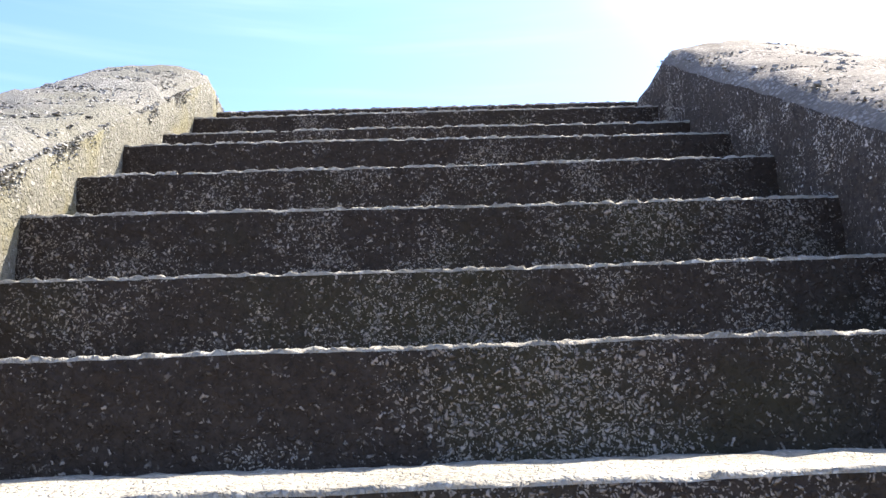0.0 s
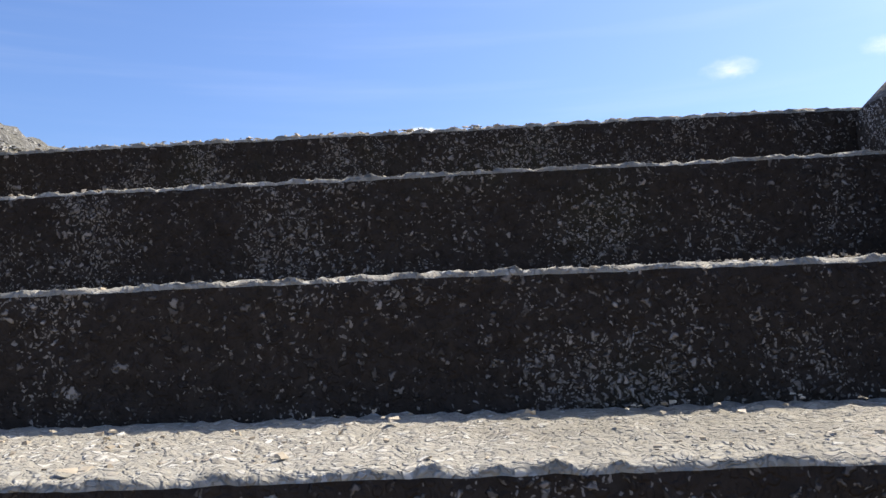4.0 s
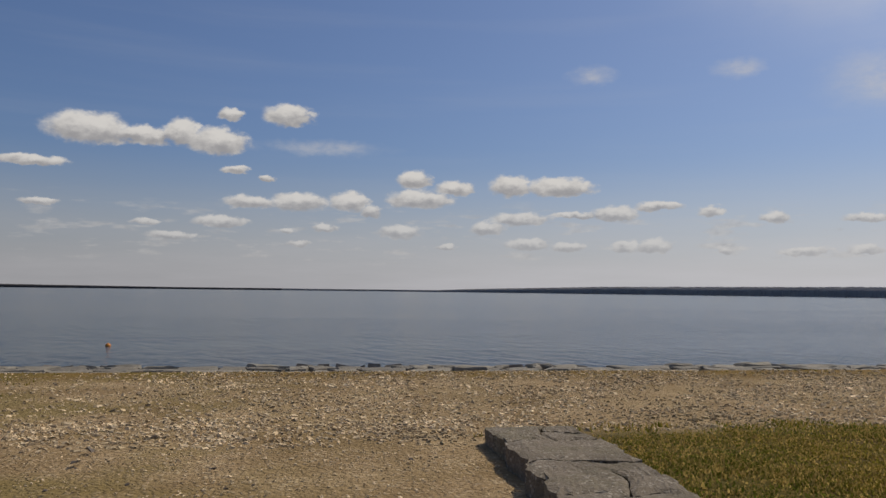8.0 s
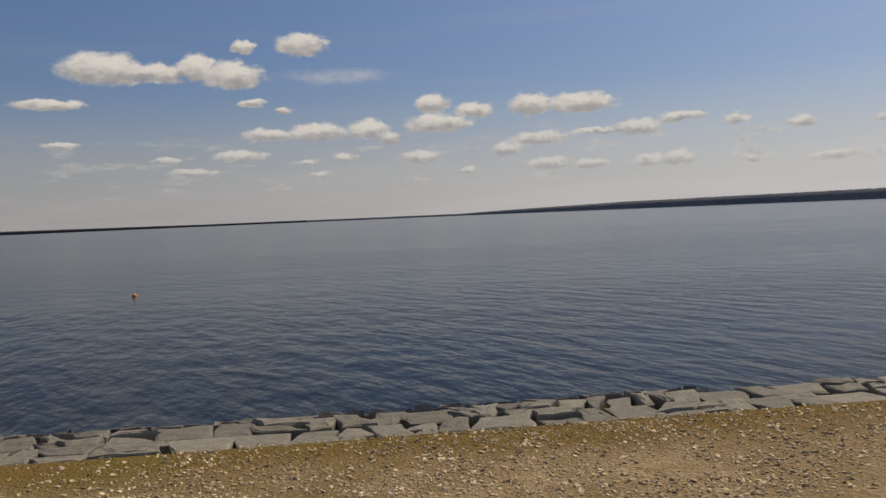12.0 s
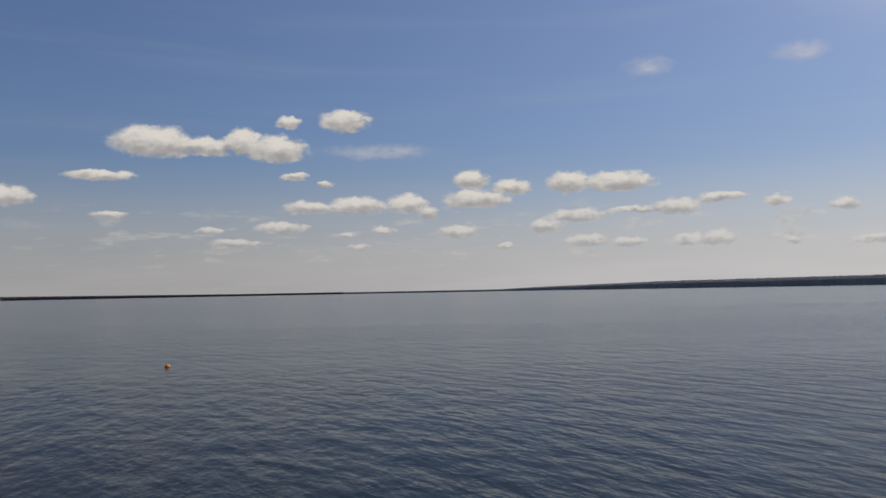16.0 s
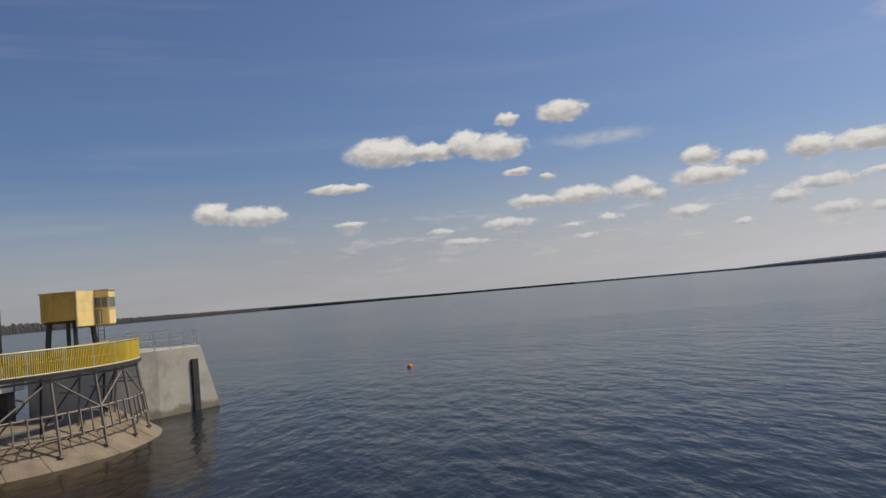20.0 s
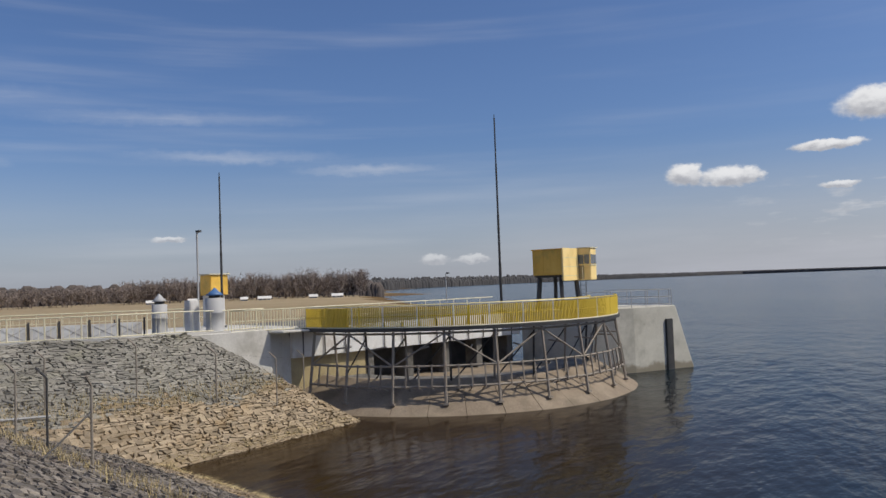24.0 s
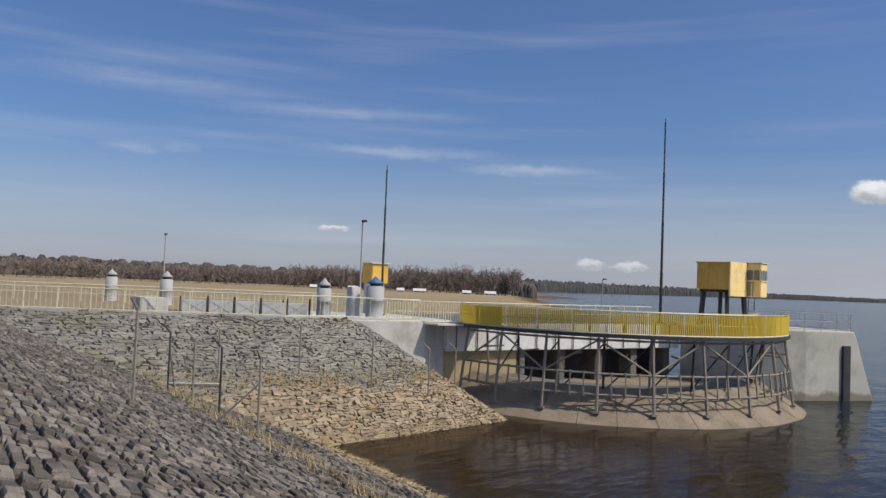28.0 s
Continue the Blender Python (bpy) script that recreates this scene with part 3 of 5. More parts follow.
def block(name, x0, x1, y0, y1, z0, z1, material, parent, bevel=0.01, label="", m=None):
    return part(name, add_box(bmesh.new(), x0, x1, y0, y1, z0, z1, bevel, m), material, parent, label)


def fbm(x, y, z, k=3):
    return noise.fractal((x, y, z), 0.6, 2.1, k)


# ---- ground: one sheet out to the horizon ----
EDGE_Y = 9.85                       # outer edge of the crest
NEAR_K = -WATER / (22.15 - EDGE_Y)  # fall of the slope below it


def far_edge(y):
    return min(-43.0 + 0.5 * (max(y, 5.0) - 13.0), -37.45)


def far_water(y):
    return -28.6 - 0.2 * (min(max(y, 16.0), 33.0) - 22.3)


def slope_far(x, y):
    xe, xw = far_edge(y), far_water(y)
    z = -0.3 - (x - xe) * (-0.3 - WATER) / (xw - xe)
    return min(z, -.4 - .9 * (y - 27.6)) if y > 27.4 else z      # the bank falls off along the abutment


def slope_near(y):
    return -(y - EDGE_Y) * NEAR_K


def ground_z(x, y):
    if y < 0.31 and -1.6 < x < 1.1:
        return max(0.55 * min(y, 0) - 0.42, -4.2)
    if y < 0.02:
        return max(0.55 * y - 0.04, -4.0)
    z = -0.02 if y < 9.05 else -0.13
    if 1.25 < x < 40 and y < 5.2:
        z = 0.03
    if y > EDGE_Y - 0.3:
        z = min(z, slope_near(y) - 0.10)
    far = -0.4 if y < 26.9 else -.56
    if x > far_edge(y) or (y > 27.2 and x > -38.6):
        far = slope_far(x, y) - 0.10
    if y > 31.5 and x > -46:
        far = -7.0
    if y > 31.5 and x <= -46:
        far = -0.5 - max(0, (y - 34) * 0.02) if math.degrees(math.atan2(-x, y - 9)) > 51 else -7.0
    z = max(z, far, -8.0) if x < far_edge(y) + 25 else max(z, -8.0)
    if x < -60 and y > 20:
        az = math.degrees(math.atan2(-x, y - 9))
        z = max(-2.2, -0.5 + (x + 60) * 0.012) if az > 51 else -8.0
    d = math.hypot(x, y)
    if d > 1500 and y > 0:
        az = math.degrees(math.atan2(-x, y))
        reach = shore(az)
        if d > reach + 260:
            z = min(WATER + 0.3 + (d - reach - 260) * 0.02, 2.0)
    return z


def shore(az):
    """How far off the other bank is."""
    if az < -9:
        return 3300 - 1500 * min(1, (-9 - az) / 45)
    if az > 25:
        return 3300 - 2100 * min(1, (az - 25) / 25)
    return 3300


def axis(spans):
    out = []
    for a, b, step in spans:
        n = max(1, round((b - a) / step))
        out += [a + (b - a) * i / n for i in range(n)]
    return out + [spans[-1][1]]


def build_ground():
    xs = axis([(-4800, -1200, 300), (-1200, -300, 100), (-300, -60, 20), (-60, -46, 2), (-46, -26, .5), (-26, -3, 1), (-3, 2.5, .25), (2.5, 12, 1), (12, 60, 6), (60, 600, 60), (600, 4800, 300)])
    ys = axis([(-4800, -600, 300), (-600, -60, 60), (-60, -8, 4), (-8, 0, .25), (0.0, .3, .3), (.3, .34, .04), (.34, 9, .6), (9, 24, .3), (24, 36, .5), (36, 60, 3), (60, 600, 45), (600, 4800, 200)])
    V = [(x, y, ground_z(x, y)) for y in ys for x in xs]
    n = len(xs)
    F = [(j * n + i, j * n + i + 1, (j + 1) * n + i + 1, (j + 1) * n + i) for j in range(len(ys) - 1) for i in range(n - 1)]
    tagged(new("ground", mesh_of("ground", V, F, M_GROUND, True)), "gravel dam crest with turf, bank and far fields", "ground", kind="structure")


build_ground()
_w = axis([(-4800, -400, 400), (-400, 400, 40), (400, 4800, 400)])
_wy = axis([(9, 400, 30), (400, 4800, 400)])
tagged(new("water", mesh_of("water", [(x, y, WATER) for y in _wy for x in _w],
       [(j * len(_w) + i, j * len(_w) + i + 1, (j + 1) * len(_w) + i + 1, (j + 1) * len(_w) + i) for j in range(len(_wy) - 1) for i in range(len(_w) - 1)], M_WATER)),
       "wide rippled grey-blue lake water", "water", kind="structure")


# ---- stairs ----
NOSE_Y = [0.0, -.352, -.667, -1.011, -1.297, -1.582, -1.823, -2.135, -2.445, -2.755, -3.07, -3.38, -3.69, -4.0]
NOSE_Z = [0.0, -.155, -.331, -.488, -.658, -.838, -1.022, -1.19, -1.363, -1.535, -1.705, -1.875, -2.045, -2.215]
X0, X1 = -1.27, .67


def build_stairs():
    stairs = thing("stairs", -.3, -1.0, -.6, "worn exposed-aggregate concrete stairs up the dam bank", "stairs", kind="structure")
    for i in range(len(NOSE_Y) - 1):
        back = NOSE_Y[i - 1] if i else .34
        prof = []
        depth = back - NOSE_Y[i]
        rise = NOSE_Z[i] - NOSE_Z[i + 1]
        nt, nr = max(8, int(depth / .016)), max(8, int(rise / .010))
        for k in range(nt + 1):
            prof.append((back + .02 - (depth + .02) * k / nt, NOSE_Z[i], 0))
        for k in range(1, nr + 1):
            prof.append((NOSE_Y[i], NOSE_Z[i] - (.007 if k == 1 else (rise + .03) * k / nr), 1))
        nx = 210 if i < 8 else 60
        V = []
        for a in range(nx + 1):
            x = X0 - .05 + (X1 - X0 + .1) * a / nx
            wav = .003 * fbm(x * 2.2, i * 3.1, .2)
            chip = max(0.0, fbm(x * 7.0, i * 5.0, 1.7, 4)) * .004 + max(0.0, fbm(x * 42, i * 9.0, 4.4, 3)) * .008
            for k, (y, z, r) in enumerate(prof):
                e = max(0.0, 1 - abs(k - nt) / 1.6)
                f = fbm(x * 44, y * 44 + z * 40, i * 2.0) * .0055
                dy = chip * e + wav * .6 + (f * (1 if r else .2))
                dz = -.006 * (1 - k / nt if k < nt else 0) * (1 if i else 0) - chip * e * .6 + wav + (f if not r else 0) + .003 * math.sin(x * 1.7 + i) + (.010 * (x + .3) if i == 4 else 0)
                V.append((x, y + dy, z + dz))
        n = len(prof)
        F = [(a * n + k, a * n + k + 1, (a + 1) * n + k + 1, (a + 1) * n + k) for a in range(nx) for k in range(n - 1)]
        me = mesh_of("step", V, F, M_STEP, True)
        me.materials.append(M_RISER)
        # riser faces take the concrete with shade put into its colour
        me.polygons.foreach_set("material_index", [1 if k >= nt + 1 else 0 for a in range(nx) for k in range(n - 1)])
        child("step", me, stairs)
    return stairs


def nose_at(y):
    return .55 * y if y < 0 else 0.0


def parapet(name, xi, xo, profile, y_end, label, material, inner=None, flare=0.0):
    """A low wall beside the steps with a rounded top; profile gives its top along y."""
    ob = thing(name, (xi + xo) / 2, -.5, 0, label, "parapet wall", kind="structure")
    ys = [-4.2 + i * .035 for i in range(int((y_end + 4.2) / .035) + 1)]
    V, n = [], 0
    sgn = 1 if xo > xi else -1
    w = abs(xo - xi)
    for y in ys:
        top = profile(y)
        ground = min(nose_at(y) - .5, -.3)
        end = max(0.0, 1 - (y_end - y) / .22)
        drop = (1 - math.sqrt(max(0.0, 1 - end * end))) * .17
        pull = (1 - math.sqrt(max(0.0, 1 - end * end))) * w * .07
        ring = []
        for k in range(7):
            ring.append((0 + pull, ground + (top - .05 - ground) * k / 6))
        for k in range(1, 15):
            a = k / 14
            ring.append((pull + (w - 2 * pull) * a, top - .05 + .085 * math.sin(math.pi * a) ** .33))
        for k in range(1, 4):
            ring.append((w - pull, top - .05 - .5 * k / 3))
        n = len(ring)
        for u, z in ring:
            f = fbm(u * 24 + 3, y * 24, z * 24 + xi) * .011 + fbm(u * 5, y * 5, z * 5 + xi) * .014
            V.append((xi + sgn * u - sgn * f * (1 if u < w * .3 else 0) + sgn * flare * min(1, max(0, y / .6)), y, z - drop + f))
    F = []
    for j in range(len(ys) - 1):
        for k in range(n - 1):
            q = (j * n + k, (j + 1) * n + k, (j + 1) * n + k + 1, j * n + k + 1)
            F.append(q if sgn < 0 else q[::-1])
    last = (len(ys) - 1) * n
    F.append(tuple(range(last, last + n)) if sgn < 0 else tuple(range(last, last + n))[::-1])
    me = mesh_of("wall", V, F, material, True)
    if inner:
        me.materials.append(inner)
        me.polygons.foreach_set("material_index", [1 if i % (n - 1) < 6 else 0 for i in range(len(F))])
    child("wall", me, ob)


build_stairs()
parapet("parapet_wall_1", -1.25, -1.80, lambda y: min(nose_at(y) + .205, .12) + .012 * math.sin(y * 1.5), 1.46, "pale rounded concrete parapet along the stairs, mossy inside", M_CHEEK, M_MOSSY, .06)
parapet("parapet_wall_2", .61, 1.22, lambda y: min(nose_at(y) + .275, .045), .11, "rounded concrete parapet beside the stairs, inner face coloured dark for shade", M_CHEEK_B, M_CHEEK_IN)


# ---- broken kerb slabs along the gravel ----
def slab(xa, xb, ya, yb, z, tilt, parent, name="slab"):
    nx, ny = 14, max(6, int((yb - ya) / .05))
    V, F = [], []
    for j in range(ny + 1):
        for i in range(nx + 1):
            u, v = i / nx, j / ny
            y = ya + (yb - ya) * v
            flat_x = xa(y) + (xb(y) - xa(y)) * u
            y += .06 * fbm(flat_x * 6, y * 2.5, 2.2) + .012 * fbm(flat_x * 30, y * 3, 5)
            x = xa(y) + (xb(y) - xa(y)) * u + .008 * fbm(u * 3, y * 4, .4) + ((.03 * fbm(y * 4, u, 7) + .02 * fbm(y * 15, u, 3)) if i in (0, nx) else 0)
            rim = min(u, 1 - u, v, 1 - v)
            zz = z + tilt * (v - .5) + .006 * fbm(x * 8, y * 8, 1) + .003 * fbm(x * 40, y * 40, 1) - (.010 if rim < .01 else 0) + .005 * fbm(x * 22, y * 22, 4)
            V.append((x, y, zz))
    m = nx + 1
    F = [(j * m + i, j * m + i + 1, (j + 1) * m + i + 1, (j + 1) * m + i) for j in range(ny) for i in range(nx)]
    ringi = [i for i in range(nx)] + [j * m + nx for j in range(ny)] + [ny * m + i for i in range(nx, 0, -1)] + [j * m for j in range(ny, 0, -1)]
    b = len(V)
    V += [(V[q][0] + (.012 if V[q][0] < 1 else 0), V[q][1], -.25) for q in ringi]
    k = len(ringi)
    F += [(ringi[q], b + q, b + (q + 1) % k, ringi[(q + 1) % k]) for q in range(k)]
    child(name, mesh_of(name, V, F, M_KERB), parent)


def build_kerb():
    kerb = thing("kerb", .95, 2.5, 0, "low cracked concrete kerb of broken slabs beside the gravel", "kerb", kind="structure")
    xa = lambda y: .56 + .054 * y + .02 * math.sin(y * 2.1)
    xb = lambda y: xa(y) + .53
    xm = lambda y: xa(y) + .30 + .04 * math.sin(y * 9)
    slab(xa, xb, .16, .75, .085, .07, kerb)
    slab(xa, xb, .757, 1.32, .122, .0, kerb)
    slab(xa, xb, 1.328, 2.62, .12, -.012, kerb)
    slab(lambda y: xa(y) - .012, xb, 2.628, 3.42, .112, -.01, kerb)
    slab(xa, lambda y: xm(y) - .004, 3.43, 4.02, .104, -.006, kerb)
    slab(lambda y: xm(y) + .005, xb, 3.435, 3.70, .106, .006, kerb)
    slab(lambda y: xm(y) + .006, lambda y: xb(y) - .012, 3.712, 4.0, .10, -.008, kerb)
    slab(lambda y: xa(y) + .008, xb, 4.03, 4.56, .098, -.008, kerb)
    slab(lambda y: xa(y) + .012, lambda y: xm(y) - .005, 4.58, 5.03, .085, -.015, kerb)
    slab(lambda y: xm(y) + .006, lambda y: xb(y) - .01, 4.585, 4.82, .085, -.012, kerb)
    slab(lambda y: xm(y) + .010, lambda y: xb(y) - .02, 4.835, 5.04, .078, -.012, kerb)


build_kerb()


# ---- stone edging and the paved slopes ----
def stone_mesh(corner, thick, rng, mat_=None, taper=.1, name="stone", top=None):
    """One dressed stone on four base corners (3D, in order), standing `thick` proud."""
    c = sum((Vector(q) for q in corner), Vector()) / 4
    nrm = (Vector(corner[1]) - Vector(corner[0])).cross(Vector(corner[3]) - Vector(corner[0])).normalized()
    low = [Vector(q) - nrm * .12 for q in corner]
    mid = [Vector(q) + nrm * thick * .6 for q in corner]
    hi = [Vector(q) + (c - Vector(q)) * (taper * rng.uniform(.5, 1.8)) + nrm * max(.004, thick * rng.uniform(.55, 1.35)) for q in corner]
    return low, mid, hi


_SF = [(0, 1, 5, 4), (1, 2, 6, 5), (2, 3, 7, 6), (3, 0, 4, 7), (4, 5, 9, 8), (5, 6, 10, 9), (6, 7, 11, 10), (7, 4, 8, 11), (8, 9, 10, 11)]


def pave(place, u0, u1, v0, v1, su, sv, gap, thick, rng, keep):
    """Rows of irregular stones over a surface place(u, v); yields their corners."""
    v = v0
    row = 0
    while v < v1:
        h = sv * rng.uniform(.75, 1.3)
        u = u0 - rng.uniform(0, su)
        while u < u1:
            w = su * rng.choice((.6, .8, 1, 1, 1.3, 1.6))
            if keep(u + w / 2, v + h / 2):
                j = lambda: rng.uniform(-.22, .22) * sv
                q = [(u + gap + j() * .6, v + gap + j() * .5), (u + w - gap + j() * .6, v + gap + j() * .5),
                     (u + w - gap + j() * .6, v + h - gap + j() * .5), (u + gap + j() * .6, v + h - gap + j() * .5)]
                yield [place(*p) for p in q], thick * rng.uniform(.5, 1.5), (u + w / 2, v + h / 2)
            u += w
        v += h
        row += 1


def joined(name, stones, material, rng, parent=None, label="", category="", taper=.12):
    V, F = [], []
    for corner, th in stones:
        low, mid, hi = stone_mesh(corner, th, rng, taper=taper)
        b = len(V)
        V += low + mid + hi
        F += [tuple(b + i for i in f) for f in _SF]
    me = mesh_of(name, V, F, material)
    if parent:
        return tagged(child(name, me, parent, None, label), kind="stuff")
    return tagged(new(name, me), label, category, kind="stuff")


# ---- intake works ----
CX, CY, DECK, PIER_TOP = -35.8, 43.4, -.5, -.40
R_DECK, R_RACK0, R_RACK1 = 10.1, 9.95, 10.4
A0, A1 = -96.0, 43.0                     # the arc, in degrees from +x


def ring(r, deg, z):
    return Vector((CX + r * math.cos(radians(deg)), CY + r * math.sin(radians(deg)), z))


def ring_mesh(bm, r0, r1, z0, z1, a0, a1, n=60, r2=None, r3=None):
    """An arc of rectangular section; r2, r3 are the radii at the top where they differ."""
    r2, r3 = r2 if r2 is not None else r0, r3 if r3 is not None else r1
    rows = []
    for i in range(n + 1):
        a = a0 + (a1 - a0) * i / n
        rows.append([bm.verts.new(p) for p in (ring(r0, a, z0), ring(r1, a, z0), ring(r3, a, z1), ring(r2, a, z1))])
    for i in range(n):
        for k in range(4):
            bm.faces.new((rows[i][k], rows[i + 1][k], rows[i + 1][(k + 1) % 4], rows[i][(k + 1) % 4]))
    bm.faces.new(rows[0][::-1]), bm.faces.new(rows[-1])
    return bm


def prism(pts, z0, z1, top=None):
    """A solid over a plan polygon; top: the polygon at z1 where it differs."""
    bm = bmesh.new()
    lo = [bm.verts.new((x, y, z0)) for x, y in pts]
    hi = [bm.verts.new((x, y, z1)) for x, y in (top or pts)]
    k = len(pts)
    for i in range(k):
        bm.faces.new((lo[i], lo[(i + 1) % k], hi[(i + 1) % k], hi[i]))
    bm.faces.new(hi), bm.faces.new(lo[::-1])
    bmesh.ops.recalc_face_normals(bm, faces=bm.faces)
    bmesh.ops.bevel(bm, geom=list(bm.edges), offset=.03, segments=1, affect="EDGES")
    return bm


def build_intake():
    works = thing("intake_structure", CX, CY, -.6, "curved concrete and steel intake structure standing in the lake", "intake structure", kind="structure")
    part("abutment", prism([(-47, 26.6), (-37.3, 27.2), (-37.3, 31.7), (-38.2, 34.0), (-47, 34.0)], -8, -.42), M_WALL, works, "pale concrete abutment wall")
    part("recess_wall", prism([(-47, 31.5), (-37.9, 31.5), (-37.56, 33.1), (-47, 33.1)], -8, -.66), M_WALL, works, "recessed concrete wall under the walkway")
    # slab added above the recess to cast shade on its wall
    part("shade_cover", prism([(-38.4, 31.4), (-36.2, 31.75), (-35.9, 33.6), (-38.4, 33.6)], -.62, DECK), M_WALL, works, "concrete cover slab added to shade the recessed wall")
    # the outer pier: a flat face towards the dam, its end battered
    foot = [(-37.1, 51.7), (-33.5, 51.5), (-31.4, 51.9), (-30.2, 52.9), (-29.6, 54.1), (-27.8, 60.0), (-28.5, 60.9), (-36.5, 61.5)]
    crown = foot[:5] + [(-28.55, 57.55), (-29.2, 58.4), (-36.5, 59.2)]
    part("pier", prism(foot, -8, PIER_TOP, crown), M_PIER, works, "pale concrete pier with a battered end")
    block("gate_guide", -.28, .28, -.16, .06, -5.3, -1.25, M_DARKSTEEL, works, .02, "dark vertical steel guide", pose(-28.75, 56.9, 0, 0, 0, 73.1))
    part("footing", ring_mesh(bmesh.new(), 6.0, 14.5, -8, -5.3, A0 - 4, A1 + 14, 60, 6.0, 12.0), M_APRON, works, "submerged conical concrete footing")
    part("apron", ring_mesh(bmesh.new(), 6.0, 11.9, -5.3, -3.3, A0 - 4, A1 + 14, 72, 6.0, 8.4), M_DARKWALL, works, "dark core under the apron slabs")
    rng = random.Random(5)
    for k in range(16):
        q0 = A0 - 4 + (A1 + 18 - A0) * k / 16
        q1 = A0 - 4 + (A1 + 18 - A0) * (k + 1) / 16 - .12
        dz = rng.uniform(-.015, .015)
        bm = bmesh.new()
        ring_mesh(bm, 11.75, 12.08, -5.25 + dz, -3.15 + dz, q0, q1, 6, 8.3, 8.6)
        part("slab", bm, M_APRON, works)
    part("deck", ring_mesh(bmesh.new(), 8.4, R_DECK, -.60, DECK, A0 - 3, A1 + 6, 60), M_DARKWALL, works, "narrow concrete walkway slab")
    part("fascia", ring_mesh(bmesh.new(), R_DECK + .003, R_DECK + .07, -.64, DECK + .03, A0 - 1, A1 + 4, 60), M_DARKSTEEL, works, "dark steel edge beam")
    # straight back wall with openings, backed by a dark panel for their shade
    part("platform", prism([(-47, 33.0), (-37.5, 33.0), (-37.5, 58), (-47, 58)], -.9, DECK), M_DARKWALL, works, "dark concrete platform behind the intake")
    block("upper_beam", -37.5, -37.2, 33.0, 51.6, -2.05, -.52, M_WHITE, works, .03, "white-painted concrete beam over the openings")
    for y in range(13):
        rod("hanger", (-37.12, 33.6 + y * 1.42, -2.0), (-37.12, 33.6 + y * 1.42, -.55), .035, M_DARKSTEEL, works, 4)
    block("inner_wall", -38.4, -37.6, 33.0, 38.2, -4.6, -.92, M_OCHRE, works, .03, "ochre-stained inner wall")
    # bay piers coloured dark in place of the shade in the openings
    for y in (38.5, 41.6, 44.7, 47.8, 50.9):
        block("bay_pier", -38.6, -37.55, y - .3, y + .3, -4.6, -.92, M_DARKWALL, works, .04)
    block("bay_backing", -40.3, -40.1, 38.0, 52.5, -4.6, -.92, M_DARKSTEEL, works, .0, "dark panel behind the openings, standing in for their shade")
    block("floor_slab", -40.2, -33.5, 34, 51.4, -5.2, -4.0, M_APRON, works, .02)
    # rack frames
    rack = thing("trash_rack", CX, CY, -3.0, "grey steel rack frame of inclined struts and bars round the intake", "trash rack")
    N = 9
    angs = [A0 + 6 + (A1 - A0 - 8) * i / N for i in range(N + 1)]

    def at(a, k):
        """k: 0 at the foot, 1 under the deck."""
        return ring(R_RACK1 + (R_RACK0 - R_RACK1) * k, a, -4.02 + (-.66 + 4.02) * k)
    for i, a in enumerate(angs):
        rod("strut", at(a, -.04), at(a, 1.0), .075, M_STEEL, rack, 6)
        rod("back_strut", ring(8.7, a + 1.5, -3.35), ring(8.9, a + 1.5, -.63), .06, M_DARKSTEEL if i % 2 else M_STEEL, rack, 6)
        rod("foot_plate", at(a, -.05), at(a, -.02), .19, M_STEEL, rack, 4)
    for i in range(N):
        a, b = angs[i], angs[i + 1]
        for k, r in ((.21, .062), (.5, .058), (.97, .06)):
            rod("ring_bar", at(a, k), at(b, k), r, M_STEEL, rack, 6)
        if i % 2 == 0:
            rod("brace", at(a, .5), at(b, .97), .05, M_STEEL, rack, 6)
        else:
            rod("brace", at(a, .97), at(b, .5), .05, M_STEEL, rack, 6)
        rod("inner_brace", ring(8.4, a + 1.5, -3.4), ring(8.8, b + 1.5, -1.0), .04, M_DARKSTEEL, rack, 6)
        rod("tie", at((a + b) / 2, .74), ring(8.7, (a + b) / 2 + 1.5, -1.5), .045, M_STEEL, rack, 6)
        for q in (.25, .5, .75):
            c = a + (b - a) * q
            rod("bar", at(c, .18), at(c, .53), .045, M_STEEL, rack, 4)
            rod("bar_stay", at(c, .22), ring(9.4, c, -3.62), .03, M_STEEL, rack, 4)
    # railing on the arc
    rail = thing("deck_railing", CX, CY, DECK, "yellow and cream steel railing with close-set bars round the deck", "railing")
    a = A0 + 2.0
    r = R_DECK - .05
    NB = int((A1 + 2 - a) / .56)
    for j in range(NB + 1):
        q = a + (A1 + 2 - a) * j / NB
        bright = q > A1 - 30 or A0 + 10 < q < A0 + 21
        if j % 18 == 0:
            rod("post", ring(r, q, DECK), ring(r, q, DECK + 1.12), .034, M_CREAM if not bright else M_YELLOW, rail, 6)
        else:
            rod("bar", ring(r, q, DECK + .1), ring(r, q, DECK + 1.06), .040 if bright else .033, M_YELLOW, rail, 4)
    for j in range(36):
        q0, q1 = a + (A1 + 2 - a) * j / 36, a + (A1 + 2 - a) * (j + 1) / 36
        rod("top_rail", ring(r, q0, DECK + 1.12), ring(r, q1, DECK + 1.12), .034, M_CREAM if j < 25 else M_YELLOW, rail, 6)
        rod("low_rail", ring(r, q0, DECK + .06), ring(r, q1, DECK + .06), .045, M_CREAM, rail, 6)
        rod("mid_rail", ring(r, q0, DECK + .58), ring(r, q1, DECK + .58), .018, M_YELLOW, rail, 6)
    # it goes on along the abutment to the vent
    way = [Vector((-37.55, 29.6, DECK)), Vector((-37.5, 31.0, DECK)), Vector((-37.0, 32.3, DECK)), ring(r, a, DECK)]
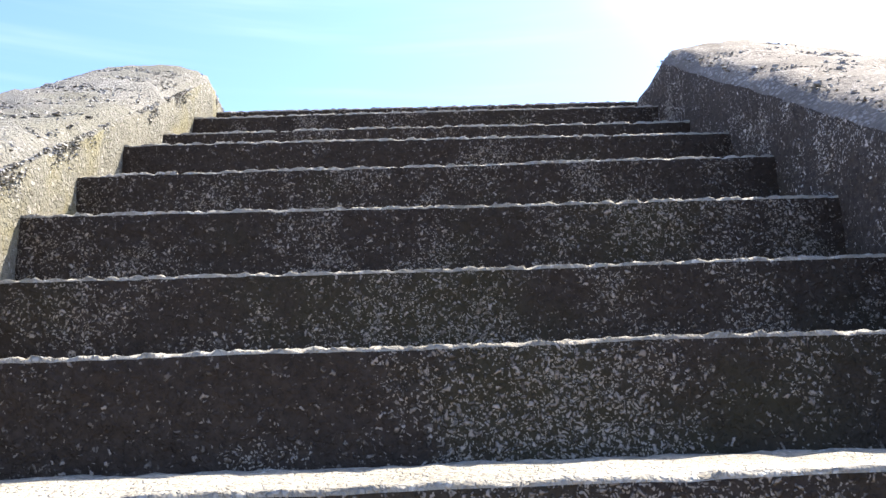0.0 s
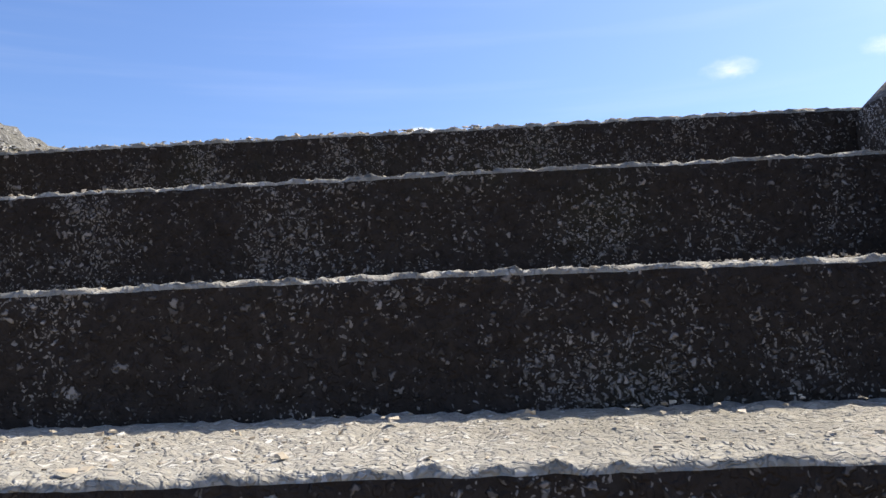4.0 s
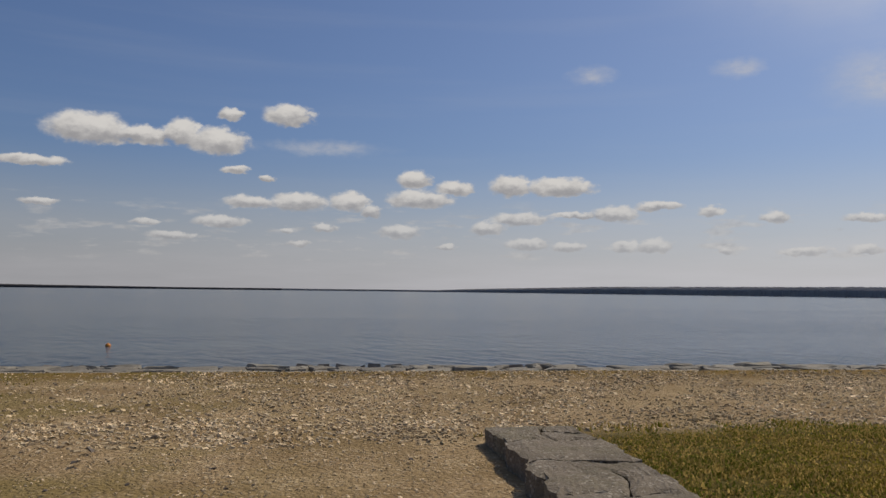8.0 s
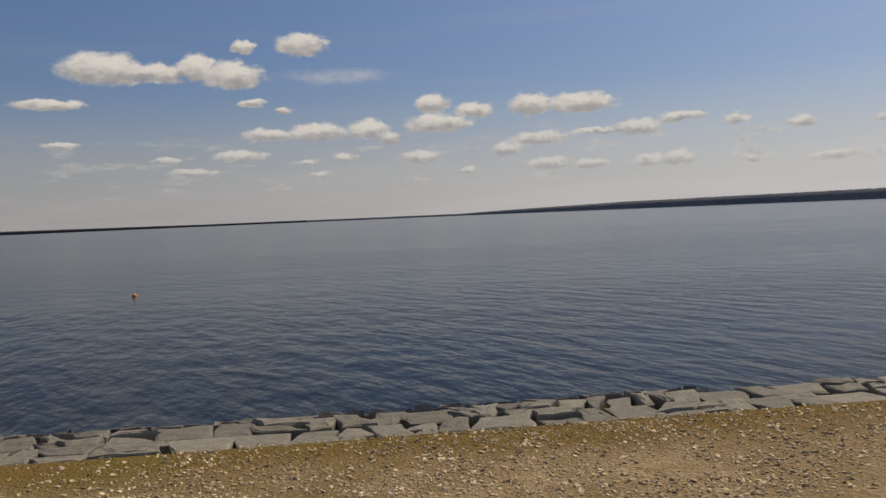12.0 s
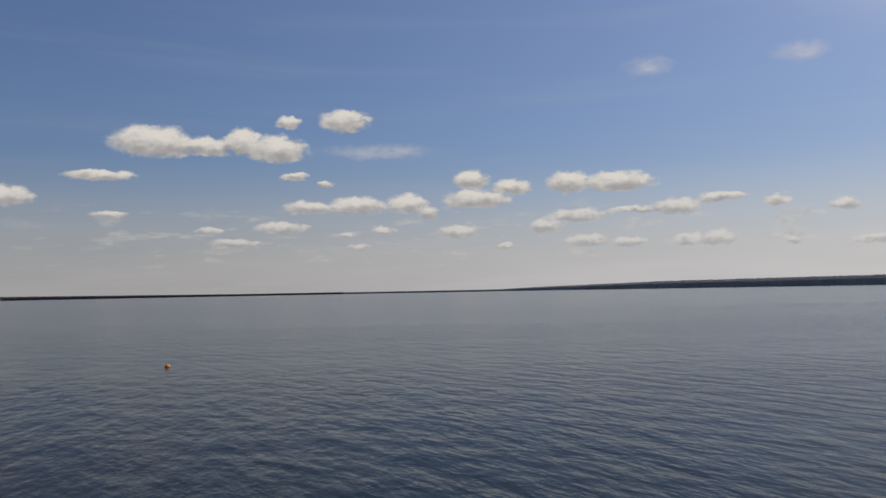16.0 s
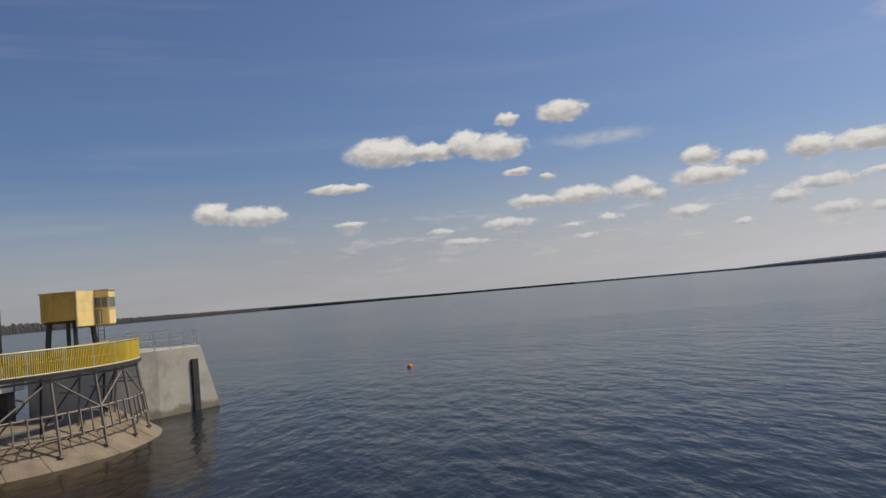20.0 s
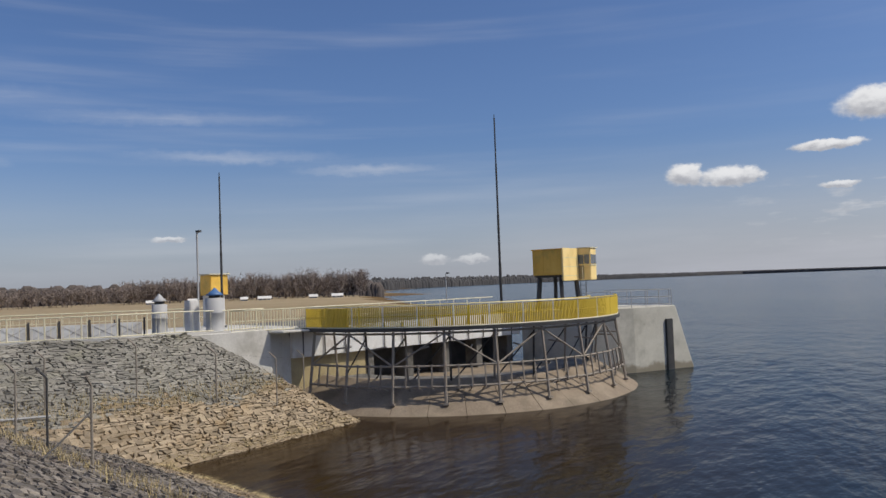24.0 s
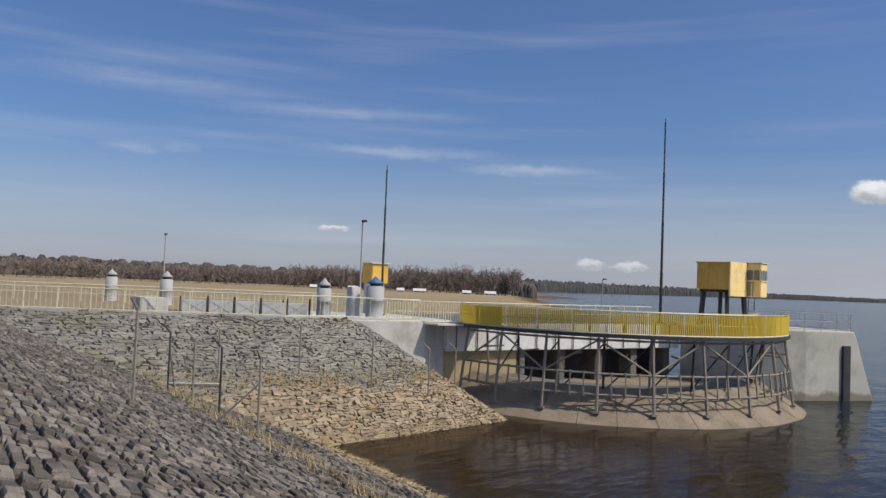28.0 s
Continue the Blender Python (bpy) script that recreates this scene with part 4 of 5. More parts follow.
    for p, q in zip(way, way[1:]):
        rod("post", p, p + Vector((0, 0, 1.12)), .032, M_CREAM, rail, 6)
        for h, w in ((1.12, .034), (.58, .018), (.06, .04)):
            rod("top_rail" if h > 1 else "low_rail", p + Vector((0, 0, h)), q + Vector((0, 0, h)), w, M_CREAM, rail, 6)
        for k in range(1, 9):
            s = p.lerp(q, k / 9)
            rod("bar", s + Vector((0, 0, .1)), s + Vector((0, 0, 1.06)), .018, M_CREAM, rail, 4)
    inner = thing("inner_railing", CX, CY, DECK, "cream steel railing along the platform edge", "railing")
    for j in range(13):
        y0, y1 = 33.2 + j * 1.25, 33.2 + (j + 1) * 1.25
        rod("post", (-37.7, y0, DECK), (-37.7, y0, DECK + 1.1), .026, M_CREAM, inner, 6)
        rod("top_rail", (-37.7, y0, DECK + 1.1), (-37.7, y1, DECK + 1.1), .035, M_CREAM, inner, 6)
        rod("mid_rail", (-37.7, y0, DECK + .55), (-37.7, y1, DECK + .55), .02, M_CREAM, inner, 6)
    walkrail = thing("walkway_railing", CX, CY, DECK, "yellow steel railing on the inner side of the walkway", "railing")
    for j in range(24):
        q0, q1 = A0 + (A1 - A0) * j / 24, A0 + (A1 - A0) * (j + 1) / 24
        rod("post", ring(8.5, q0, DECK), ring(8.5, q0, DECK + 1.1), .026, M_YELLOW, walkrail, 6)
        rod("top_rail", ring(8.5, q0, DECK + 1.1), ring(8.5, q1, DECK + 1.1), .03, M_YELLOW, walkrail, 6)
        rod("mid_rail", ring(8.5, q0, DECK + .55), ring(8.5, q1, DECK + .55), .02, M_YELLOW, walkrail, 6)
    # plain railing on the pier
    pr = thing("pier_railing", -30.6, 56, PIER_TOP, "thin grey galvanised railing on the pier top", "railing")
    pts = [(-31.6, 51.8), (-30.5, 52.9), (-29.8, 54.2), (-29.4, 55.3), (-29.07, 56.4), (-28.75, 57.45), (-29.35, 58.2), (-31.2, 58.5), (-33, 58.7), (-35, 58.9)]
    for i, (x, y) in enumerate(pts):
        rod("post", (x, y, PIER_TOP), (x, y, PIER_TOP + 1.1), .03, M_GALV, pr, 6)
        if i:
            u = pts[i - 1]
            for h in (1.1, .6, .12):
                rod("rail_bar", (*u, PIER_TOP + h), (x, y, PIER_TOP + h), .024, M_GALV, pr, 6)


build_intake()


# ---- gantry cabins, masts, vents, lamps ----
def cabin(name, x, y, z, turn, label, w=2.15, d=3.6, h=1.7, cab=True, up=2.34):
    c = thing(name, x, y, z, label, "crane cabin", turn=turn)
    m = pose(x, y, z, 0, 0, turn)
    block("house", -w / 2, w / 2, -d / 2, d / 2, up, up + h, M_CAB, c, .04, "yellow sheet-steel machine house", m)
    block("roof", -w / 2 - .06, w / 2 + .06, -d / 2 - .06, d / 2 + .06, up + h, up + .08 + h, M_CAB, c, .02, "", m)
    for k in range(4):
        u = -w / 2 + w * (k + .5) / 4
        block("panel_rib", u - .02, u + .02, -d / 2 - .03, -d / 2, up + .05, up - .05 + h, M_CAB, c, .0, "", m)
    for sx in (-1, 1):
        for sy in (-1, 1):
            p0, p1 = m @ Vector((sx * w * .42, sy * d * .42, 0)), m @ Vector((sx * w * .36, sy * d * .36, up + .01))
            rod("leg", p0, p1, .17, M_DARKSTEEL, c, 4)
        rod("cross_beam", m @ Vector((sx * w * .40, -d * .42, .15)), m @ Vector((sx * w * .40, d * .42, .15)), .09, M_DARKSTEEL, c, 4)
        wheel = rod("wheel", m @ Vector((sx * w * .42, -d * .5, .14)), m @ Vector((sx * w * .42, -d * .36, .14)), .16, M_DARKSTEEL, c, 10)
    block("underframe", -w * .46, w * .46, -d * .44, d * .44, up - .16, up - .003, M_DARKSTEEL, c, .02, "", m)
    if cab:
        u = w / 2
        # end panel and control cab carry the sunlight in their paler paint
        block("end_panel", u + .002, u + .12, -d / 2 - .03, -d / 2 + 2.68, up - .42, up + h + .10, M_CABLIGHT, c, .02, "yellow end panel painted paler for sunlight, with riveted seams", m)
        for k in range(3):
            b = up - .1 + k * .62
            block("seam", u + .12, u + .135, -d / 2, -d / 2 + 2.65, b, b + .03, M_CREAM, c, .0, "", m)
        f = -d / 2 + 2.7
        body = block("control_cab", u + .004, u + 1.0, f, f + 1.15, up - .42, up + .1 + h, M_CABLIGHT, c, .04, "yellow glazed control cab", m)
        block("cab_roof", u - .03, u + 1.08, f - .08, f + 1.23, up + .1 + h, up + .16 + h, M_CREAM, c, .02, "", m)
        block("pane", u + .12, u + .50, f - .02, f + .02, up + .70, up + 1.35, M_GLASS, body, .0, "dusty window pane", m)
        block("pane", u + .56, u + .92, f - .02, f + .02, up + .70, up + 1.35, M_GLASS, body, .0, "dusty window pane", m)
        for k in range(3):
            block("pane", u + .985, u + 1.02, f + .08 + k * .35, f + .38 + k * .35, up + .70, up + 1.35, M_GLASS, body, .0, "dusty window pane", m)
        block("sill", u + 1.0, u + 1.05, f + .04, f + 1.11, up + .60, up + .66, M_CREAM, body, .0, "", m)
        block("cab_door", u + .10, u + .52, f - .04, f - .005, up - .35, up + .60, M_OCHRE, body, .0, "dull ochre door panel", m)
        rod("hand_rail", m @ Vector((u + .5, f - .25, up - .42)), m @ Vector((u + .5, f - .25, up + .5)), .025, M_CREAM, c, 6)
        rod("ladder_rail", m @ Vector((u + .3, f - .2, 0)), m @ Vector((u + .3, f - .2, up - .42)), .03, M_DARKSTEEL, c, 6)
        rod("ladder_rail", m @ Vector((u + .7, f - .2, 0)), m @ Vector((u + .7, f - .2, up - .42)), .03, M_DARKSTEEL, c, 6)
        for k in range(6):
            rod("rung", m @ Vector((u + .3, f - .2, .2 + k * .27)), m @ Vector((u + .7, f - .2, .2 + k * .27)), .02, M_DARKSTEEL, c, 6)
    return c


def mast(x, y, z, h, r, label):
    ob = thing("mast", x, y, z, label, "mast")
    n = 4
    for i in range(n):
        rod("section", (x, y, z + h * i / n), (x, y, z + h * (i + 1) / n), r * (1 - .16 * i), M_DARKSTEEL, ob, 8)
    rod("base_plate", (x, y, z), (x, y, z + .12), r * 3, M_DARKSTEEL, ob, 8)
    rod("finial", (x, y, z + h), (x, y, z + h + .25), r * .3, M_DARKSTEEL, ob, 6)


def vent(x, y, z, r, h, cap, label):
    ob = thing("vent_stack", x, y, z, label, "vent", "vent stacks on the crest")
    n = 20
    prof = [(r * 1.08, 0), (r * 1.08, .1), (r, .12), (r, h * .55), (r * 1.03, h * .56), (r * 1.03, h * .6), (r, h * .61), (r, h), (r * .72, h), (r * .72, h + .02)]
    V = [(x + q * math.cos(2 * math.pi * i / n), y + q * math.sin(2 * math.pi * i / n), z + u) for q, u in prof for i in range(n)]
    F = [(k * n + i, k * n + (i + 1) % n, (k + 1) * n + (i + 1) % n, (k + 1) * n + i) for k in range(len(prof) - 1) for i in range(n)]
    st = child("vent_pipe", mesh_of("vent_pipe", V, F, M_GALV, True), ob)
    rod("neck", (x, y, z + h), (x, y, z + h + .16), r * .62, M_DARKSTEEL, st, 12)
    prof = [(r * .92, h + .14), (r * .96, h + .17), (r * .55, h + .30), (.02, h + .52)]
    V = [(x + q * math.cos(2 * math.pi * i / n), y + q * math.sin(2 * math.pi * i / n), z + u) for q, u in prof for i in range(n)]
    F = [(k * n + i, k * n + (i + 1) % n, (k + 1) * n + (i + 1) % n, (k + 1) * n + i) for k in range(len(prof) - 1) for i in range(n)] + [tuple(range(n))[::-1]]
    child("cap", mesh_of("cap", V, F, cap, True), ob, None, "conical sheet-metal cap" if cap == M_GALV else "blue-painted cap")


def lamp_post(x, y, z, h, label):
    ob = thing("lamp_post", x, y, z, label, "lamp post")
    pole = rod("pole", (x, y, z), (x, y, z + h), .05, M_GALV, ob, 8)
    rod("base", (x, y, z), (x, y, z + .5), .09, M_GALV, ob, 8)
    rod("arm", (x, y, z + h - .06), (x + .35, y - .1, z + h + .02), .03, M_GALV, ob, 6)
    block("lamp_head", x + .2, x + .55, y - .2, y, z + h, z + h + .12, M_DARKSTEEL, pole, .02)


cabin("gantry_cabin", -35.25, 53.65, PIER_TOP, 14, "yellow gantry cabin with glazed control cab on dark legs")
mast(-38.48, 51.24, DECK, 13.8, .10, "tall thin dark steel mast on the intake deck")
mast(-43.2, 32.2, -.45, 8.8, .085, "thin dark steel mast beside the vents")
vent(-38.3, 26.2, -.42, .36, 1.55, M_GALV, "round galvanised vent stack with a conical cap")
vent(-37.9, 28.9, -.42, .46, 1.75, M_BLUE, "stout galvanised vent stack with a blue cap")
vent(-52.0, 21.8, -.5, .38, 1.7, M_GALV, "round galvanised vent stack farther back")
vent(-57.5, 19.6, -.5, .38, 1.7, M_GALV, "round galvanised vent stack farther back")
lamp_post(-41.0, 29.6, -.45, 5.3, "slim galvanised lamp post behind the railing")
lamp_post(-66.0, 25.0, -.6, 5.2, "slim galvanised lamp post far back on the crest")
lamp_post(-57.0, 64.0, -6.0, 8.6, "slim galvanised lamp post beyond the intake")


def back_box():
    b = thing("equipment_cabin", -45.2, 32.8, -.45, "small yellow equipment cabin on a white plinth", "cabin")
    block("plinth", -45.75, -44.7, 32.3, 33.2, -.45, 1.45, M_WHITE, b, .02, "white plinth")
    block("body", -45.85, -44.55, 32.2, 33.35, 1.45, 2.65, M_CAB, b, .04, "yellow steel body")
    block("lid", -45.95, -44.45, 32.1, 33.45, 2.65, 2.73, M_CREAM, b, .02)
    c = thing("switch_cabinet", -39.0, 28.2, -.42, "upright white switch cabinet beside a vent", "cabinet")
    block("case", -39.3, -38.7, 27.95, 28.45, -.42, 1.25, M_WHITE, c, .02)
    block("door", -38.7, -38.67, 28.0, 28.4, -.2, 1.15, M_WHITE, c, .008)


back_box()


def crest_railing():
    """Cream railing along the far crest, with the lattice panels behind it."""
    ob = thing("crest_railing", -40, 19, -.3, "cream-painted tubular steel railing along the far crest", "railing")
    pts = []
    y = 1.0
    while y < 27.2:
        pts.append(Vector((far_edge(max(y, 5)) - .25 - max(0, 5 - y) * .5, y, -.36)))
        y += 1.35
    pts.append(Vector((-37.5, 29.4, -.42)))
    pts.append(Vector((-37.5, 31.4, -.42)))
    for i, p in enumerate(pts):
        rod("post", p, p + Vector((0, 0, 1.1)), .035, M_CREAM, ob, 6)
        if i:
            q = pts[i - 1]
            for h, r in ((1.1, .035), (.12, .03)):
                rod("rail_bar", q + Vector((0, 0, h)), p + Vector((0, 0, h)), r, M_CREAM, ob, 6)
            for k in range(1, 6):
                w = q.lerp(p, k / 6)
                rod("bar", w + Vector((0, 0, .12)), w + Vector((0, 0, 1.1)), .012, M_CREAM, ob, 4)
    k = thing("crest_kerb", -40, 19, -.4, "low concrete kerb under the crest railing", "kerb", kind="structure")
    for i in range(len(pts) - 2):
        a, b = pts[i], pts[i + 1]
        rod("kerb_stone", a + Vector((.1, 0, -.02)), b + Vector((.1, 0, -.02)), .14, M_WALL, k, 4)
    back = thing("back_railing", -48, 20, -.45, "second cream railing at the back of the crest", "railing")
    for i in range(22):
        p = Vector((-62 + i * .72, 8 + i * 1.2, -.5))
        rod("post", p, p + Vector((0, 0, 1.15)), .03, M_CREAM, back, 6)
        if i:
            rod("top_rail", prev + Vector((0, 0, 1.15)), p + Vector((0, 0, 1.15)), .05, M_CREAM, back, 6)
            rod("mid_rail", prev + Vector((0, 0, .6)), p + Vector((0, 0, .6)), .025, M_CREAM, back, 6)
        prev = p
    for i in range(5):
        x, y = far_edge(20.4 + i * 1.15) - 1.5, 20.4 + i * 1.15
        pn = thing("lattice_panel", x, y, -.4, "weathered white panel with dark crossed bars on the crest", "panel", "white panels on the crest")
        m = pose(x, y, -.4, 0, 0, 65)
        block("board", -.55, .55, -.03, .03, .04, .74, M_WHITE, pn, .01, "", m)
        for s in (-1, 1):
            rod("cross_bar", m @ Vector((-.5 * s, -.04, .12)), m @ Vector((.5 * s, -.04, .68)), .008, M_STEEL, pn, 4)
        rod("post", m @ Vector((.66, 0, 0)), m @ Vector((.66, 0, .95)), .05, M_DARKSTEEL, pn, 4)
        rod("post", m @ Vector((-.66, 0, 0)), m @ Vector((-.66, 0, .9)), .04, M_DARKSTEEL, pn, 4)
    tank = thing("culvert_wall", -41.6, 18.6, -.45, "low pale concrete parapet block on the crest", "wall")
    block("body", -42.6, -40.9, 17.9, 19.2, -.6, .38, M_WALL, tank, .03)


crest_railing()


# ---- chain-link fence on the slopes ----
def build_fence():
    f = thing("mesh_fence", -24, 17, -2.7, "rusty chain-link fence on leaning bent-topped steel posts", "fence")

    def slope_z(x, y):
        return max(slope_near(y), slope_far(x, y), -4.5)
    line = [(-18.2, 9.9), (-20.0, 13.3), (-22.1, 17.0), (-25.3, 16.95), (-28.0, 16.9), (-30.4, 16.7), (-33.3, 19.4), (-33.3, 22.9), (-32.3, 25.9), (-31.9, 28.6), (-33.6, 31.2)]
    tops = []
    for i, (x, y) in enumerate(line):
        z = slope_z(x, y) - .1
        mat_ = M_DARKSTEEL if i in (3, 5) else M_STEEL
        b, t = Vector((x, y, z)), Vector((x, y, z + 2.15))
        post = rod("post", b, t, .034, mat_, f, 6)
        rod("bent_top", t, t + Vector((-.28 if i > 2 else .2, -.2, .28)), .03, mat_, post, 6)
        tops.append((b, t))
    for a, b in ((2, (-21.4, 15.6)),):
        p = tops[a][0] + Vector((0, 0, 1.5))
        rod("brace", p, (b[0], b[1], slope_z(*b)), .024, M_DARKSTEEL, f, 6)
    rod("brace", tops[5][0] + Vector((0, 0, 1.6)), (-31.3, 17.2, slope_z(-31.3, 17.2)), .024, M_STEEL, f, 6)
    rod("ground_pipe", (-33.2, 17.45, -2.70), (-32.7, 19.4, -2.74), .05, M_GALV, f, 8, "thin pipe lying along the fence")
    for i in range(len(tops) - 1):
        (b0, t0), (b1, t1) = tops[i], tops[i + 1]
        L = (b1 - b0).length
        V, F = [], []
        nu, nv = max(4, int(L / .26)), 8
        w = .0010

        def strip(p, q):
            d = (q - p).normalized()
            s = Vector((0, 0, 1)).cross(d) * w + Vector((0, 0, w))
            k = len(V)
            V.extend((p - s, p + s, q + s, q - s))
            F.append((k, k + 1, k + 2, k + 3))

        def g(u, v):
            a, b = b0.lerp(b1, u), t0.lerp(t1, u)
            return a.lerp(b, .04 + .94 * v)
        H = 2.1
        for s in (1, -1):
            for k in range(-nv, nu + nv):
                # one slanting wire
                u0, u1 = k / nu, (k + nv) / nu
                if s < 0:
                    u0, u1 = u1, u0
                va, vb = 0.0, 1.0
                pts = []
                for c in range(5):
                    q = c / 4
                    u = u0 + (u1 - u0) * q
                    if 0 <= u <= 1:
                        pts.append(g(u, q))
                for c in range(len(pts) - 1):
                    strip(pts[c], pts[c + 1])
        if F:
            tagged(child("wire_mesh", mesh_of("wire_mesh", V, F, M_WIRE), f, None, "thin wire mesh"), kind="stuff")
        rod("line_wire", t0, t1, .004, M_WIRE, f, 4)


build_fence()


def dead_branch():
    b = thing("fallen_branch", -38.0, 17.0, -1.0, "thin dark dead branch lying on the paved bank", "branch")

    def on_bank(y, v):
        x = far_edge(y) + (far_water(y) - far_edge(y)) * v
        return Vector((x, y, slope_far(x, y) + .07))
    p = [on_bank(14.2, .36), on_bank(14.9, .42), on_bank(15.5, .45), on_bank(16.3, .50)]
    for k in range(3):
        rod("limb", p[k], p[k + 1], .05 - .008 * k, M_DARKSTEEL, b, 6)
    rod("twig", p[1], on_bank(15.8, .42), .025, M_DARKSTEEL, b, 5)
    rod("twig", p[2], on_bank(16.2, .54), .025, M_DARKSTEEL, b, 5)


dead_branch()


# ---- buoy ----
def buoy(x, y):
    b = thing("buoy", x, y, WATER, "small orange marker buoy floating on the lake", "buoy")
    n = 16
    prof = [(.02, -.2), (.18, -.14), (.25, -.03), (.25, .07), (.2, .15), (.13, .22), (.07, .25), (.02, .26)]
    V = [(x + q * math.cos(2 * math.pi * i / n), y + q * math.sin(2 * math.pi * i / n), WATER + u) for q, u in prof for i in range(n)]
    F = [(k * n + i, k * n + (i + 1) % n, (k + 1) * n + (i + 1) % n, (k + 1) * n + i) for k in range(len(prof) - 1) for i in range(n)]
    fl = child("float", mesh_of("float", V, F, M_ORANGE, True), b)
    rod("topmark", (x, y, WATER + .25), (x, y, WATER + .34), .03, M_CREAM, fl, 8)


buoy(-19.75, 77.7)


# ---- far banks ----
def band(name, azs, dist, top, jag, depth, material, label, seed):
    """A wooded bank: rows of crowns of uneven height on rising ground."""
    rng = random.Random(seed)
    V, F = [], []
    rows = 4
    for r in range(rows):
        prev = None
        a = azs[0]
        while a < azs[1]:
            d = dist(a) + depth * r / rows
            el = top(a) * (.55 + .45 * (r + 1) / rows)
            z0 = WATER - .5 + r * .5
            hgt = max(1.2, 1.6 + d * math.tan(radians(el)) - z0) * rng.uniform(1 - jag, 1)
            w = rng.uniform(.35, 1.3) * hgt ** .5 * .9
            x, y = -d * math.sin(radians(a)), 9 + d * math.cos(radians(a))
            tx, ty = math.cos(radians(a)), math.sin(radians(a))
            b = len(V)
            k = 6
            for lvl, (q, s) in enumerate(((0, 1.0), (.55, 1.0), (.85, .72), (1.0, .3))):
                for i in range(k):
                    c = 2 * math.pi * i / k + rng.uniform(-.3, .3)
                    V.append((x + tx * math.cos(c) * w * s + rng.uniform(-.2, .2), y + ty * math.cos(c) * w * s + math.sin(c) * w * s, z0 + hgt * q))
            for lvl in range(3):
                F += [(b + lvl * k + i, b + lvl * k + (i + 1) % k, b + (lvl + 1) * k + (i + 1) % k, b + (lvl + 1) * k + i) for i in range(k)]
            F.append(tuple(b + 3 * k + i for i in range(k)))
            a += math.degrees(w * .9 / d)
    tagged(new(name, mesh_of(name, V, F, material, True)), label, "woods", kind="stuff")


def lerp_table(tab):
    def f(a):
        for (a0, v0), (a1, v1) in zip(tab, tab[1:]):
            if a0 <= a <= a1:
                return v0 + (v1 - v0) * (a - a0) / (a1 - a0)
        return tab[0][1] if a < tab[0][0] else tab[-1][1]
    return f


band("far_woods", (-78, 3), shore, lerp_table([(-78, .6), (-36, .56), (-20, .42), (-11, .16), (-8, .03), (10, .04), (18, .10), (28, .17)]), .07, 120, M_FAR, "low wooded bank across the lake, coloured pale for haze", 3)
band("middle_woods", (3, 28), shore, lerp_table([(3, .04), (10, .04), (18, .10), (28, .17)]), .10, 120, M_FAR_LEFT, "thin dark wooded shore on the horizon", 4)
band("left_woods", (25, 55), shore, lerp_table([(25, .10), (28, .17), (36, .30), (41, .5), (46, .55), (55, .8)]), .32, 100, M_FAR_LEFT, "dark wooded hills beyond the intake", 5)
band("near_woods", (50.5, 112), lambda a: 430, lerp_table([(50.5, .35), (52, .7), (55, .82), (59, .7), (61.5, .55), (64, .72), (70, .80), (80, .92), (112, .95)]), .24, 60, M_WOOD, "dark brown leafless line of woods behind the field", 7)


def bare_trees():
    """A stand of leafless trees behind the intake: trunks, limbs and fine twigs."""
    rng = random.Random(11)
    V, F = [], []

    def stick(p, q, w):
        d = (q - p).normalized()
        s = d.cross(Vector((rng.uniform(-1, 1), rng.uniform(-1, 1), rng.uniform(-.3, .3)))).normalized() * w
        k = len(V)
        V.extend((p - s, p + s, q + s * .35, q - s * .35))
        F.append((k, k + 1, k + 2, k + 3))
    for i in range(420):
        a = rng.uniform(51.5, 68) if i < 285 else rng.uniform(68, 86)
        d = rng.uniform(330, 400)
        tall = 12.5 * (1 - .22 * abs(a - 54) / 16) * rng.uniform(.7, 1.1) if a < 68 else rng.uniform(7, 9)
        x, y = -d * math.sin(radians(a)), 9 + d * math.cos(radians(a))
        p = Vector((x, y, -2.6))
        top = p + Vector((rng.uniform(-.4, .4), rng.uniform(-.4, .4), tall * .6))
        for s in range(2):
            stick(p, top, .16)
        for k in range(40):
            h = rng.uniform(.25, 1.0)
            s = p.lerp(top, h)
            c = rng.uniform(0, 2 * math.pi)
            out = rng.uniform(.6, 2.6)
            q = s + Vector((math.cos(c) * out, math.sin(c) * out, rng.uniform(.3, tall * .45)))
            stick(s, q, .10)
            for u in range(5):
                z = s.lerp(q, rng.uniform(.3, 1))
                stick(z, z + Vector((rng.uniform(-1.2, 1.2), rng.uniform(-1.2, 1.2), rng.uniform(-.1, 1.3))), .075)
    tagged(new("bare_trees", mesh_of("bare_trees", V, F, M_BARK)), "stand of leafless brown trees behind the field", "trees", kind="stuff")


bare_trees()


